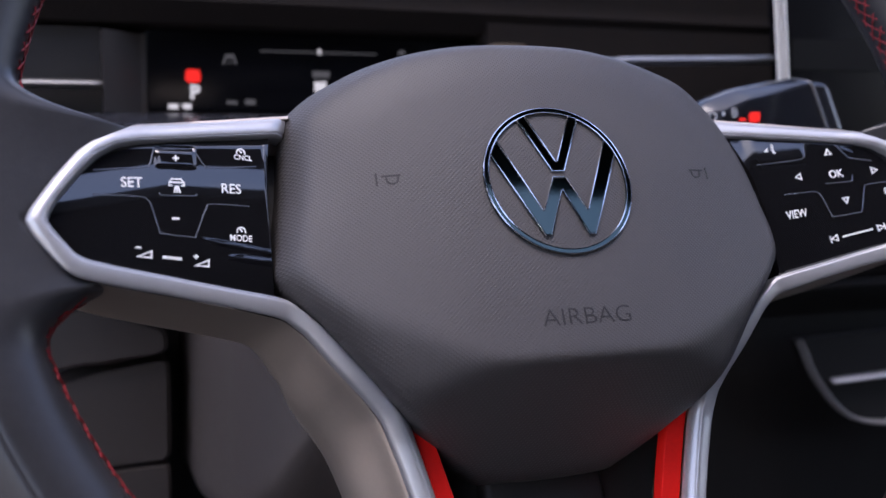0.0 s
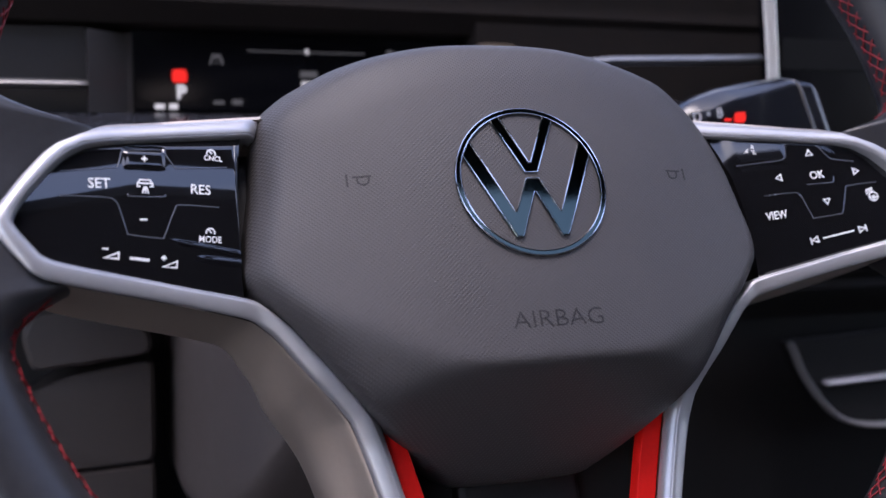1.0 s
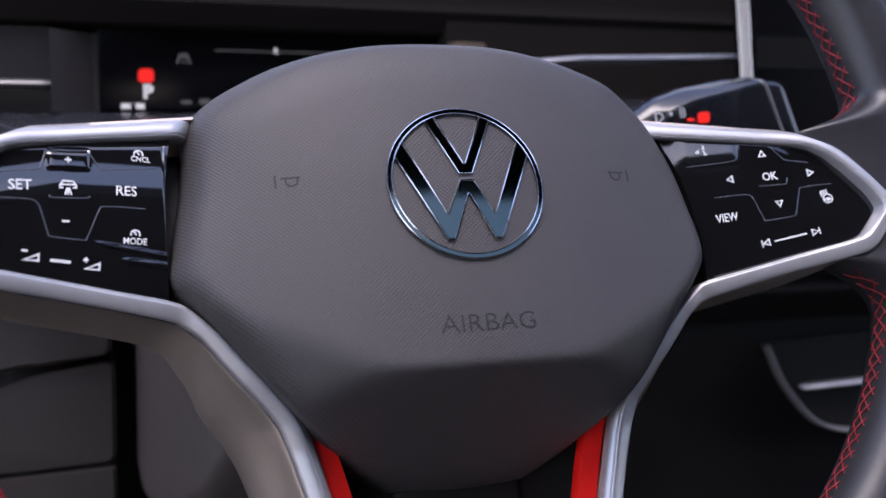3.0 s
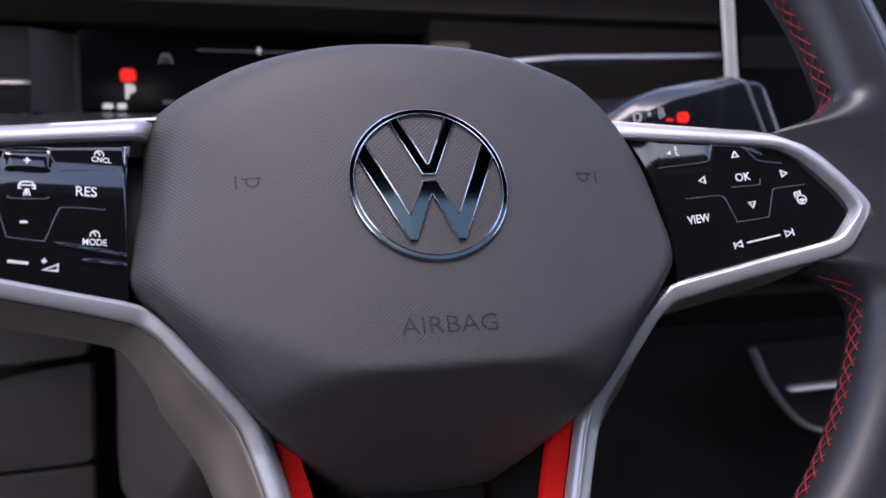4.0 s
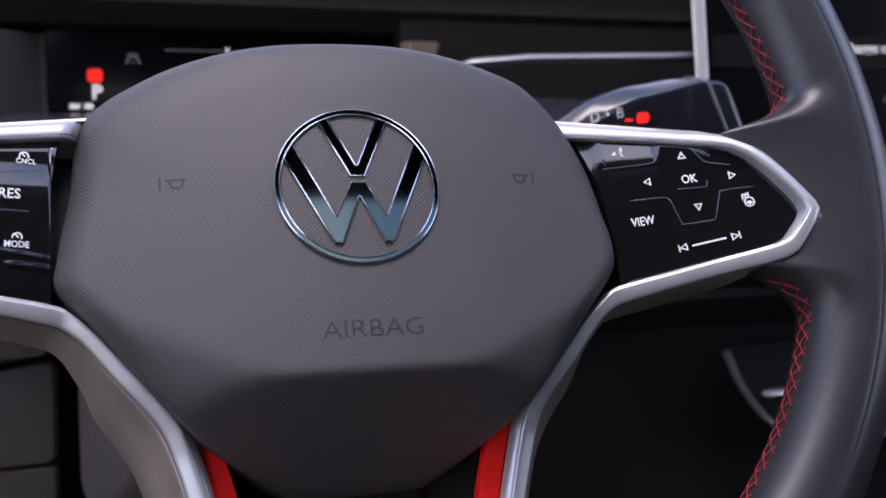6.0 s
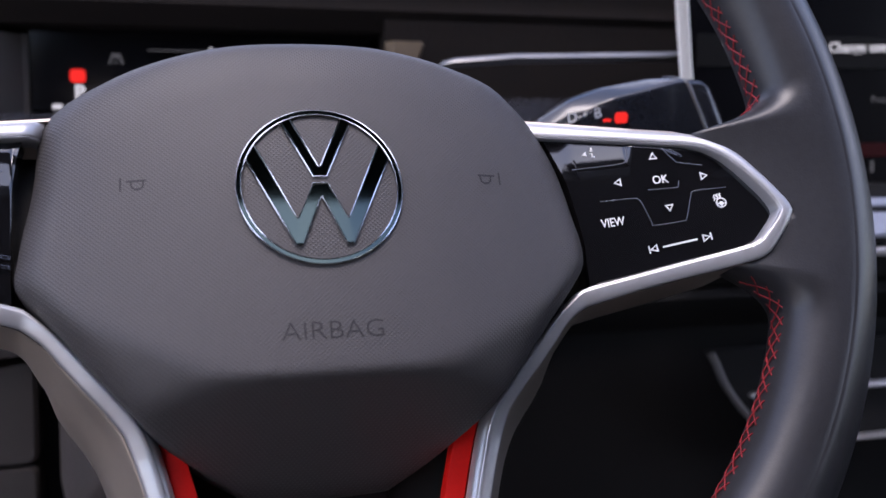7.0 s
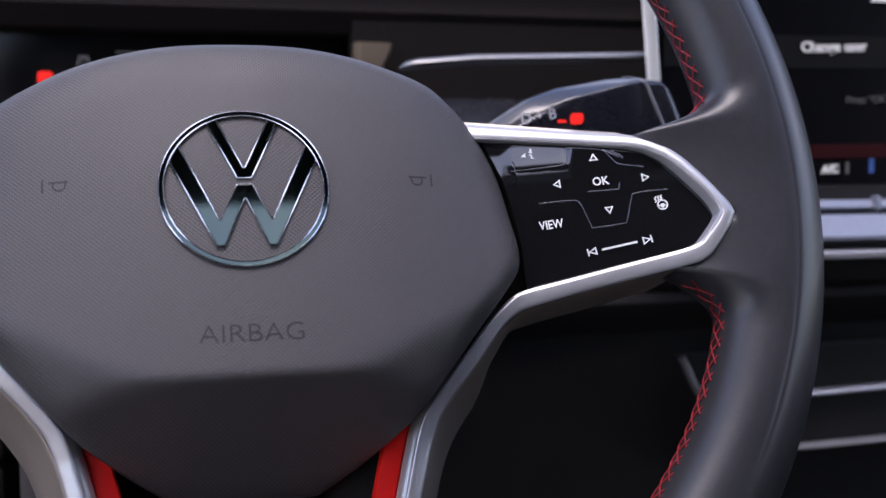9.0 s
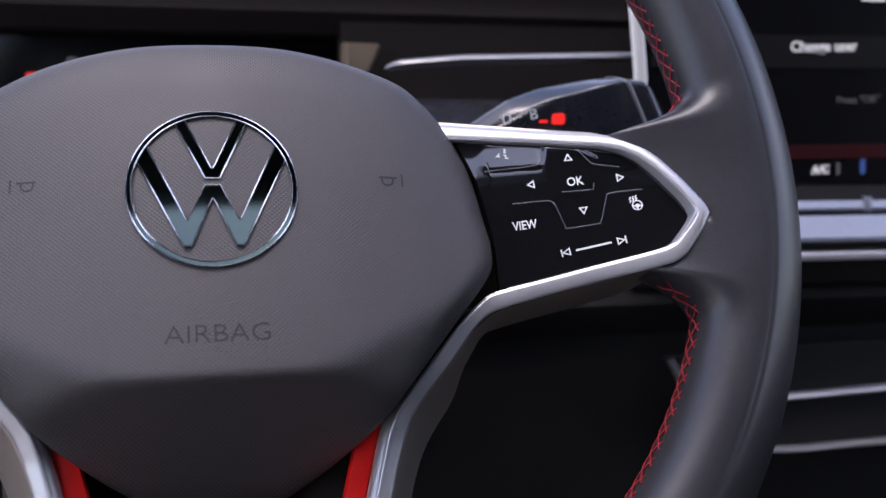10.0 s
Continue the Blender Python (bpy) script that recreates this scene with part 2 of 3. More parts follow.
# Unseen; door opening runs long and low to admit light from the left rear.
bm = box(-.66, -2.4, 0.36, -.62, -1.60, 1.45)
box(-.66, -1.60, 0.36, -.62, 0.5, 0.42, bm=bm)
box(-.66, 0.5, 0.36, -.62, 1.1, 1.02, bm=bm)
structure("wall_left", bm, LINING, "unseen dark body side, open driver's door enlarged for light", "wall")
# Unseen; window sill lowered and opening lengthened to light the rim's outer flank.
bm = box(1.35, -2.4, 0.36, 1.39, 1.1, 0.98)
box(1.35, -2.4, 0.98, 1.39, -1.05, 1.45, bm=bm)
structure("wall_right", bm, LINING, "unseen dark passenger side, window opening enlarged for light", "wall")
# Unseen ground added as a warm reflector below the door opening.
structure("ground", box(-400, -400, -0.2, 400, 400, 0.0), BOUNCE_GROUND, "unseen pale ground, toned warm to bounce light into the car", "ground")
structure("wall_front", box(-0.62, 1.06, 0.36, 1.35, 1.10, 1.06), LINING, "dark bulkhead ahead of the footwell", "wall")

# ---- steering wheel ----
wheel = new("steering_wheel")
wheel.matrix_world = pose(0, 0, 1.0, -20, 0, 0) @ pose(0, 0, 0, 0, 0, -1.2)
tagged(wheel, "black leather steering wheel with silver spokes and red stitching", "steering wheel")

RIM, TUBE = 0.1692, 0.0158
CREST = 0.1708
MIDDLE, LEAN = -0.0012, -0.0085      # the spokes' middle line and the slight turn of the wheel


def ease(a, b, x):
    t = min(1.0, max(0.0, (x - a) / (b - a)))
    return t * t * (3 - 2 * t)


def root(deg):
    """How far the rim opens into a spoke root at this angle: 0 on the plain rim, 1 at the spoke."""
    d = deg if abs(deg) <= 90 else math.copysign(180 - abs(deg), deg)
    t = (d - 6.5) / 4.7 if d > -4 else (-d - 13.2) / 5.6
    return (1 - min(1.0, max(0.0, t))) ** 2.9 * (1 - 0.33 * ease(6.0, 12.0, -d))


def inner_radius(deg):
    return RIM - TUBE - 0.030 * root(deg)


def rim_point(deg, phi, out=0.0):
    """A point of the rim's skin: phi 0 outward, 90 to the driver, 180 inward. The outer front is a flat flank that meets the front in a seam."""
    ri, ro = inner_radius(deg), 0.1876
    w = root(deg)
    d = deg if abs(deg) <= 90 else math.copysign(180 - abs(deg), deg)
    broad = 1 - ease(3.0, 24.0, abs(d + 3.5))
    p = radians(phi % 360)
    cs, sn = math.cos(p), math.sin(p)
    if cs >= 0:
        n = 1.45 if sn > 0 else 2.1
        a = ro - CREST
    else:
        n = 2.1 + 0.9 * broad
        a = CREST - ri
    u = abs(cs) ** (2 / n)
    v = math.copysign(abs(sn) ** (2 / n), sn)
    r = CREST + math.copysign(u * a, cs) + math.copysign(out, cs) * abs(cs)
    y = -(0.0150 + out) * v
    if sn > 0:
        if cs < 0:
            y *= 1 - 0.56 * broad * min(1.0, (CREST - r) / 0.0474)
        y += 0.00035 * math.exp(-((phi - 88) / 4.5) ** 2)
    t = radians(deg)
    x, z = r * math.cos(t), r * math.sin(t)
    if sn > 0 and w > 0:
        # the leather dips behind the silver frame of the spoke
        top = float(np.interp(abs(x), [.1215, .1275, .1366, .1425, .1502], [.0148, .0127, .0058, -.0020, -.0140]))
        low = float(np.interp(abs(x), [.1300, .1375, .1408, .1480, .1502], [-.0314, -.0298, -.0278, -.0192, -.0156]))
        y += 0.016 * ease(.0025, .0068, min(top - z, z - low))
    x += MIDDLE
    return (x, y, z + LEAN * x)


PHIS = [0, 8, 16, 24, 32, 40, 48, 56, 64, 71, 77, 81, 84, 86, 88, 90, 92] + [94 + 2.5 * k for k in range(38)] + list(range(194, 360, 8))
part("rim", rings([[rim_point(d, k) for k in PHIS] for d in np.arange(-180, 180.3, 0.4)]), LEATHER, wheel, "smooth black leather rim with a seam along its front", sharp=180)

# red crossed stitching along the inside of the rim
PITCH = 0.0056
for lo, hi in ((8.4, 171.6), (-62, -13.9), (-166.1, -118)):
    degs, run = [lo], 0.0
    for d in np.arange(lo, hi, 0.05):
        a, b = Vector(rim_point(d, 180)), Vector(rim_point(d + 0.05, 180))
        run += (b - a).length
        if run >= PITCH / 2:
            degs.append(float(d))
            run = 0.0
    bm = bmesh.new()
    for i in range(0, len(degs) - 3, 2):
        for p0, p1 in ((169, 190), (190, 169)):
            d0, d1 = degs[i], degs[i + 3]
            pts = [rim_point(d0 + (d1 - d0) * k, p0 + (p1 - p0) * k, 0.00015 + 0.0005 * math.sin(math.pi * k)) for k in (0, 0.25, 0.5, 0.75, 1)]
            tube(pts, 0.00027, 5, bm)
    part("stitching", bm, THREAD, wheel, "red crossed thread stitching")

# airbag cover
HALF = [(0, .0462), (.020, .0456), (.036, .0430), (.0495, .0390), (.0595, .0344), (.0692, .0288), (.0766, .0216), (.0788, .0140), (.0799, .0040), (.0809, -.0040), (.0826, -.0120), (.0838, -.0205),
        (.0832, -.0280), (.0789, -.0345), (.0697, -.0452), (.0582, -.0588), (.0480, -.0708), (.0404, -.0774), (.0310, -.0843), (.0222, -.0896), (.0195, -.0907), (.0100, -.0912), (0, -.0914)]
SHOULDER = {(.0595, .0344): (.0605, .0344), (.0692, .0288): (.0672, .0283), (.0766, .0216): (.0725, .0216), (.0788, .0140): (.0766, .0140), (.0799, .0040): (.0800, .0045), (.0809, -.0040): (.0816, -.0040),
            (-.0788, .0140): (-.0780, .0140), (-.0799, .0040): (-.0786, .0040), (-.0809, -.0040): (-.0796, -.0040), (-.0826, -.0120): (-.0812, -.0120), (-.0838, -.0205): (-.0825, -.0205)}
OUTLINE = [SHOULDER.get(p, p) for p in mirrored(HALF)]
PAD_LOOP = [(p.x * 1.003 - 0.0015, p.y) for p in smooth_loop(OUTLINE, 6)]


def soft(x, k=0.0009):
    return x if x > 30 * k else k * math.log1p(math.exp(x / k))


def pad_y(x, z):
    y = -0.0155 + 1.9 * x * x + 1.2 * max(0, z + 0.005) ** 2 + 0.11 * (z + 0.025)
    a, b, k = 1.4 * (-0.0602 - z), 0.64 * ((abs(x + 0.0015) - 0.036) * 0.467 - (z + 0.0572) * 0.884), 0.0016
    low = max(a, b) + k * math.log1p(math.exp(-abs(a - b) / k))
    y += soft(low - 0.0004, 0.0009)
    return y


def pad_roll(z):
    """How far the upper edge of the cover rolls back."""
    return 0.0045 * ease(-.030, .018, z)


def pad_edge(z):
    return 0.0022 + 0.0036 * ease(-.065, -.040, z)


def pad_rows():
    rows = []
    cz = -0.022
    for k in [0.03, 0.1] + [0.15 + 0.0125 * i for i in range(62)] + [0.925, 0.94, 0.955, 0.97, 0.985, 1.0]:
        row = []
        for x, z in PAD_LOOP:
            X, Z = x * k, cz + (z - cz) * k
            row.append((X, pad_y(X, Z) + pad_edge(z) * max(0, (k - 0.9) / 0.1) ** 2.4 + pad_roll(z) * max(0, (k - 0.72) / 0.28) ** 2.2, Z))
        rows.append(row)
    for out, back in ((1.006, 0.004), (1.008, 0.010), (1.004, 0.030)):
        rows.append([(x * out, pad_y(x, z) + pad_edge(z) + pad_roll(z) + back, cz + (z - cz) * out) for x, z in PAD_LOOP])
    return rows


bm = rings(pad_rows())
bm.verts.ensure_lookup_table()
bm.faces.new(bm.verts[:len(PAD_LOOP)])
pad = part("airbag_cover", bm, PAD, wheel, "grey dimpled plastic airbag cover")
lettering("lettering", "AIRBAG", 0.0073, lambda x, y, z: flat(-.0008, -.0487, pad_y, 0, 0.00005)(x * 1.13, y, z), ENGRAVING_SHADE, pad, 0.00008, bold=-0.00013, label="engraved word AIRBAG, recess shade in its dark colour")
for s in (-1, 1):
    c = flat(-.0525 if s < 0 else .0505, -.0030, pad_y, 0, 0.00005)
    m = [[(.0036 * s, .0020), (.0036 * s, -.0020)], [(.0020 * s, .0009), (-.0034 * s, .0009)],
         [(.0008 * s, .0009), (.0006 * s, -.0008), (-.0002 * s, -.0015), (-.0014 * s, -.0016), (-.0024 * s, -.0010), (-.0028 * s, .0009)]]
    part("horn_symbol", strokes(m, 0.0005, c, thick=0.00008), ENGRAVING_SHADE, pad, "engraved horn symbol, recess shade in its dark colour", False)

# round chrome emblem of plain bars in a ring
EX, EZ, ER = -0.0012, -0.0060, 0.0239


def emblem_y(x, z):
    return -0.0155 - 0.0006 + 1.2 * (x - EX) ** 2 + 0.11 * (z + 0.025) + 0.011 * (z - EZ)


def bar(upper, lower):
    """A raised chevron bar with bevelled edges between two paired outlines."""
    rows = []
    for p, q in zip(upper, lower):
        p, q = Vector((EX + p[0] * ER, EZ + p[1] * ER)), Vector((EX + q[0] * ER, EZ + q[1] * ER))
        w = 0.00042 / max(0.001, (q - p).length)
        row = []
        for t, d in ((0, .003), (0, .0006), (w, 0.0), (1 - w, 0.0), (1, .0006), (1, .003)):
            v = p.lerp(q, t)
            row.append((v.x, emblem_y(v.x, v.y) + d, v.y))
        rows.append(row)
    return rings(rows, False)


emblem = new("emblem")
emblem.parent = pad
bm = bmesh.new()
rows = []
for i in range(97):
    t = 2 * math.pi * i / 96
    row = []
    for r, d in ((0.995, .003), (1.0, .0005), (0.986, 0.0), (0.945, 0.0), (0.930, .0005), (0.930, .003)):
        x, z = EX + ER * r * math.cos(t), EZ + ER * r * math.sin(t)
        row.append((x, emblem_y(x, z) + d, z))
    rows.append(row)
rings(rows, False, False, bm)
part("emblem_ring", bm, CHROME, emblem, "chrome ring")
def glint_line(outline):
    """A thin bright wire along an outline of the emblem, added as its bevel highlight."""
    pts = [Vector((EX + x * ER, EZ + z * ER)) for x, z in outline]
    return tube([(v.x, emblem_y(v.x, v.y) + 0.0001, v.y) for v in pts], 0.00024, 6)


for r in (0.993, 0.935):
    part("bevel_glint", glint_line(arc(0, 0, r, 0, 360, 96)), GLINT_CHROME, emblem, "thin bright wire for a bevel highlight")
for line in ([(-.305, .875), (-.014, .25), (.014, .25), (.305, .875)], [(-.42, .825), (-.082, .114), (.082, .114), (.42, .825)],
             [(-.75, .54), (-.312, -.405), (-.288, -.405), (-.085, .03), (.085, .03), (.288, -.405), (.312, -.405), (.75, .54)],
             [(-.86, .345), (-.338, -.745), (-.262, -.745), (-.006, -.150), (.006, -.150), (.262, -.745), (.338, -.745), (.86, .345)]):
    part("bevel_glint", glint_line(line), GLINT_CHROME, emblem, "thin bright wire for a bevel highlight")
part("emblem_bar", bar([(-.305, .875), (-.014, .25), (.014, .25), (.305, .875)], [(-.42, .825), (-.082, .114), (.082, .114), (.42, .825)]), CHROME, emblem, "bevelled chrome bar")
part("emblem_bar", bar([(-.75, .54), (-.312, -.405), (-.288, -.405), (-.085, .03), (.085, .03), (.288, -.405), (.312, -.405), (.75, .54)],
                       [(-.86, .345), (-.338, -.745), (-.262, -.745), (-.006, -.150), (.006, -.150), (.262, -.745), (.338, -.745), (.86, .345)]), CHROME, emblem, "bevelled chrome bar")


# button panels and silver frames on both spokes
def side(s, x, z):
    """From a half outline to the wheel: s is -1 for one side and 1 for the other."""
    x = MIDDLE + s * x + (0.0008 * ease(.11, .15, x) if s > 0 else 0)
    return x, z + LEAN * x


def bump(x, a, b, soft_edge):
    return ease(a - soft_edge, a + soft_edge, x) * (1 - ease(b - soft_edge, b + soft_edge, x))


def panel_y(x, z):
    """Front of the moulded button panels."""
    y = 0.0008 - 0.18 * (abs(x) - 0.1) + 2.6 * (z - 0.008) ** 2 + 0.08 * (z + 0.008)
    y += 1.7 * max(0, abs(x) - .115) * z
    if x < 0:
        strip = .0091 + .0575 * (x + .1327)
        y += 0.42 * soft(z - strip, .00018)
        y -= 0.00042 * bump(x, -.1166, -.1062, .0006) * ease(.0098, .0086, z) * ease(.0036, .0046, z)
        y += 0.3 * soft(z - .0083, .00012) * bump(x, -.1166, -.1062, .0006) * (1 - ease(.0100, .0108, z))
        y -= 0.00035 * math.exp(-((z + .0180 + .19 * (x + .10)) / .0006) ** 2) * ease(-.112, -.096, x)
        y -= 0.00040 * math.exp(-((z + .0222 + .12 * (x + .095)) / .0007) ** 2) * ease(-.104, -.092, x)
    else:
        voice = ease(.0790, .0840, x) * bump(x, .070, .1008, .0005) * ease(.0034, .0044, z)
        y -= 0.00012 * voice + 0.02 * voice * (z - .0042)
        y -= 0.07 * soft(z - .001, .001) * ease(.1008, .1035, x)
        y -= 0.0003 * math.exp(-((z - .0075 + .55 * (x - .114)) / .0006) ** 2) * bump(x, .1125, .118, .001)
    return y


OUT = [(.0700, .0222), (.0850, .0200), (.1030, .0174), (.1215, .0148), (.1275, .0127), (.1330, .0094), (.1366, .0058), (.1425, -.0020), (.1490, -.0116), (.1502, -.0148), (.1480, -.0192), (.1408, -.0278), (.1375, -.0298), (.1300, -.0314),
       (.1150, -.0338), (.0980, -.0372), (.0826, -.0408), (.0770, -.0452), (.0680, -.0565), (.0608, -.0646), (.0562, -.0707), (.0540, -.0768), (.0516, -.0846), (.0478, -.0985), (.0420, -.1200), (.0400, -.1500)]
IN = [(.0735, .0152), (.0850, .0140), (.1025, .0120), (.1205, .0096), (.1262, .0080), (.1312, .0048), (.1355, .0002), (.1418, -.0082), (.1440, -.0122), (.1446, -.0146), (.1432, -.0170), (.1380, -.0234), (.1350, -.0248), (.1300, -.0259),
      (.1144, -.0287), (.0980, -.0320), (.0816, -.0350), (.0720, -.0440), (.0620, -.0556), (.0540, -.0652), (.0506, -.0700), (.0486, -.0750), (.0464, -.0830), (.0428, -.0970), (.0370, -.1190), (.0350, -.1500)]


def cut_corners(pts, times=2):
    """Chaikin's corner cutting of an open line, ends kept."""
    pts = [Vector(p) for p in pts]
    for step in range(times + 1):
        k = 0.12 if step == 0 else 0.25
        out = [pts[0]]
        for a, b in zip(pts, pts[1:]):
            out += [a.lerp(b, k), a.lerp(b, 1 - k)]
        pts = out + [pts[-1]]
    return pts


OUTER, INNER = cut_corners(OUT, 2), cut_corners(IN, 2)


def averaged(line, reach):
    """The line with its bends eased over some points to either side."""
    out = []
    for i in range(len(line)):
        r = min(reach, i, len(line) - 1 - i)
        part_of = line[i - r:i + r + 1]
        out.append(sum(part_of, Vector((0, 0))) / len(part_of))
    return out


EASED = averaged(averaged(OUTER, 12), 12)


def frame_y(x, z):
    """Front of the silver frame: it rises from the hub to the rim, and falls back along the lower spoke."""
    y = -0.0011 - 0.18 * (x - 0.1) + 1.2 * (z - 0.008) ** 2 + 0.08 * (z + 0.008) - 0.0035 * ease(.11, .15, x)
    low = float(np.interp(-z, [.035, .042, .0575, .069, .078, .0945], [.0026, .0034, .0056, .0080, .0098, .0106]))
    k = ease(.086, .078, x) * ease(-.030, -.036, z)
    return y + (low - y) * k


def outward(line, i, reach=1):
    """The line's normal away from the panel, taken over some points to either side."""
    d = (line[min(i + reach, len(line) - 1)] - line[max(i - reach, 0)]).normalized()
    return Vector((-d.y, d.x))


LIP = ((0.0, .0042), (0.0, .0028), (0.04, .0020), (0.10, .0014), (0.2, .0009), (0.35, .0004), (0.5, .00012), (0.65, 0), (0.76, 0), (0.82, .0001), (0.85, .0005), (0.88, .0005), (0.91, .0002), (0.95, .0004), (0.98, .0010), (1.0, .0024), (1.0, .008))
BLADE = ((0.0, .0034), (0.0, .0017), (0.03, .0009), (0.07, .0004), (0.12, .0001), (0.22, .0), (0.42, .0), (0.62, .0), (0.82, .0001), (0.90, .0003), (0.94, .0006), (0.97, .0010), (1.0, .0013), (1.0, .0016), (1.0, .0022), (1.0, .0030), (1.0, .0050))
for s in (-1, 1):
    rows, back = [], []
    for i, (a, b) in enumerate(zip(OUTER, INNER)):
        k = ease(.086, .079, a.x) * ease(-.034, -.046, a.y)          # 1 on the lower spoke
        wall = 0.0021 * ease(-.058, -.076, a.y) * k
        n = outward(INNER, i)
        tuck = 0.011 * ease(.0775, .0730, a.x) * ease(.0, .008, a.y) if s < 0 else 0.0      # one end goes under the cover
        flat_bar = 1 - 0.6 * ease(-.016, -.030, a.y)
        row = []
        for j, ((t0, d0), (t1, d1)) in enumerate(zip(LIP, BLADE)):
            d0 *= flat_bar if j < 14 else 1
            p = a.lerp(b, t0 + (t1 - t0) * k)
            q = p - n * (wall * max(0, j - 12) / 4)
            x, z = side(s, q.x, q.y)
            row.append((x, frame_y(p.x, p.y) + d0 + (d1 - d0) * k - 0.0017 * k * t1 + tuck, z))
        rows.append(row)
        n = outward(OUTER, i, 36)
        top = ease(.128, .118, a.x) * ease(.0, .008, a.y)
        flare = ease(.142, .112, a.x) * ease(-.020, -.032, a.y) * (0.12 + 0.88 * ease(.090, .064, a.x))
        row = []
        for d, up, down in ((.0030, 0, 0), (.0034, -.0003, .0003), (.0042, -.0003, .0006), (.0050, .0016, .0009), (.0080, .0019, .0016), (.014, .0016, .0036), (.020, .0008, .0062), (.027, .0, .0088), (.034, -.0008, .0104), (.039, -.002, .0100), (.042, -.005, .006), (.042, -.014, -.012)):
            o = up * top + down * flare
            q = a.lerp(EASED[i], min(1.0, d / .014) * flare)
            x, z = side(s, q.x + n.x * o, q.y + n.y * o)
            row.append((x, frame_y(a.x, a.y) + d, z))
        back.append(row)
    part("spoke_frame", rings(rows, False), SILVER, wheel, "satin silver frame round the buttons and down the spoke", sharp=50)
    part("spoke_body", rings(back, False), SATIN, wheel, "satin metal back of the spoke, bounced warm light in its tint", sharp=60)
    # gloss panel on a fine grid, so that its relief shows
    half = [p for p in INNER if p.x > (.0806 if s < 0 else .0740) and p.y > -.0345]
    loop = [side(s, p.x, p.y) for p in half]
    loop += [(-.0856, -.0350), (-.0862, -.0250), (-.0864, -.0100), (-.0858, .0000), (-.0846, .0090), (-.0834, .0160)] if s < 0 else [(.0868, -.0355), (.0846, -.0250), (.0830, -.0140), (.0808, -.0010), (.0780, .0070), (.0748, .0150)]
    lo, hi = min(p[0] for p in loop), max(p[0] for p in loop)
    rows = []
    for c in range(121):
        x = lo + (hi - lo) * (0.001 + 0.998 * c / 120)
        zs = [p[1] + (q[1] - p[1]) * (x - p[0]) / (q[0] - p[0]) for p, q in zip(loop, loop[1:] + loop[:1]) if (p[0] - x) * (q[0] - x) < 0]
        a, b = min(zs), max(zs)
        row = [(x, panel_y(x, a) + .008, a)]
        row += [(x, panel_y(x, z) + (.0003 if j in (0, 90) else 0), z) for j, z in ((j, a + (b - a) * j / 90) for j in range(91))]
        rows.append(row + [(x, panel_y(x, b) + .008, b)])
    panel = part("button_panel", rings(rows, True, True), GLOSS, wheel, "gloss black button panel with white symbols", sharp=60)
    if s < 0:
        left_panel = panel
    else:
        right_panel = panel


def mark(panel, name, lines, x, z, tilt=0.0, width=0.00045, mat=None, label=""):
    return part(name, strokes(lines, width, flat(x, z, panel_y, tilt)), mat or PRINT, panel, label, False)


def word(panel, text, x, z, size, tilt=0.0, wide=1.0):
    put = flat(x, z, panel_y, tilt, 0.0001)
    return lettering("lettering", text, size, lambda a, b, d: put(a * wide, b, d), PRINT, panel, 0.0001, bold=0.00004, label="white printed word " + text)


def seam(panel, pts):
    """A fine raised pale line between two buttons, for the highlight of their groove."""
    p = smooth_loop(pts, 4, False)
    pts3 = [(v.x, panel_y(v.x, v.y) + 0.00002, v.y) for v in p]
    return part("seam_highlight", tube(pts3, 0.00022, 6), SEAM_GLINT, panel, "fine pale line for the highlight of a button groove")


PLUS = [[(-.0009, 0), (.0009, 0)], [(0, -.0009), (0, .0009)]]
DASH = [[(-.0010, 0), (.0010, 0)]]
word(left_panel, "SET", -.1239, -.0011, .0041, 1, .92)
word(left_panel, "RES", -.0964, -.0020, .0041, -2, .92)
word(left_panel, "CNCL", -.0921, .0078, .0022, -4, .9)
word(left_panel, "MODE", -.0946, -.0165, .0026, -3, .88)
mark(left_panel, "plus_symbol", PLUS, -.1115, .0065)
mark(left_panel, "minus_symbol", DASH, -.1126, -.0111, width=.0006)
for x, z in ((-.0926, .0098), (-.0944, -.0140)):
    mark(left_panel, "speed_symbol", [arc(0, -.0005, .0012, -20, 200), [(-.0006, .0004), (.0003, -.0006)]], x, z, -4, .0004)
mark(left_panel, "assist_symbol", [[(-.0020, .0006), (-.0013, .0016), (.0013, .0016), (.0020, .0006), (-.0020, .0006), (-.0021, -.0003), (-.0012, -.0003)], [(.0020, .0006), (.0021, -.0003), (.0012, -.0003)],
                                     [(-.0003, -.0004), (-.0008, -.0024)], [(.0003, -.0004), (.0008, -.0024)], [(0, -.0004), (0, -.0024)]], -.1117, -.0012, 0, .00042)
for x, z, m in ((-.1215, -.0212, DASH), (-.1061, -.0236, PLUS)):
    mark(left_panel, "volume_symbol", [[(-.0018, -.0008), (.0018, -.0008), (.0018, .0010), (-.0018, -.0008)]], x, z, -5, .0005)
    mark(left_panel, "volume_sign", [[(a * .8, b * .8) for a, b in line] for line in m], x - .0016, z + .0018, -5, .0005)
mark(left_panel, "slider_line", [[(-.0026, 0), (.0026, 0)]], -.1142, -.0222, -6, .0008)
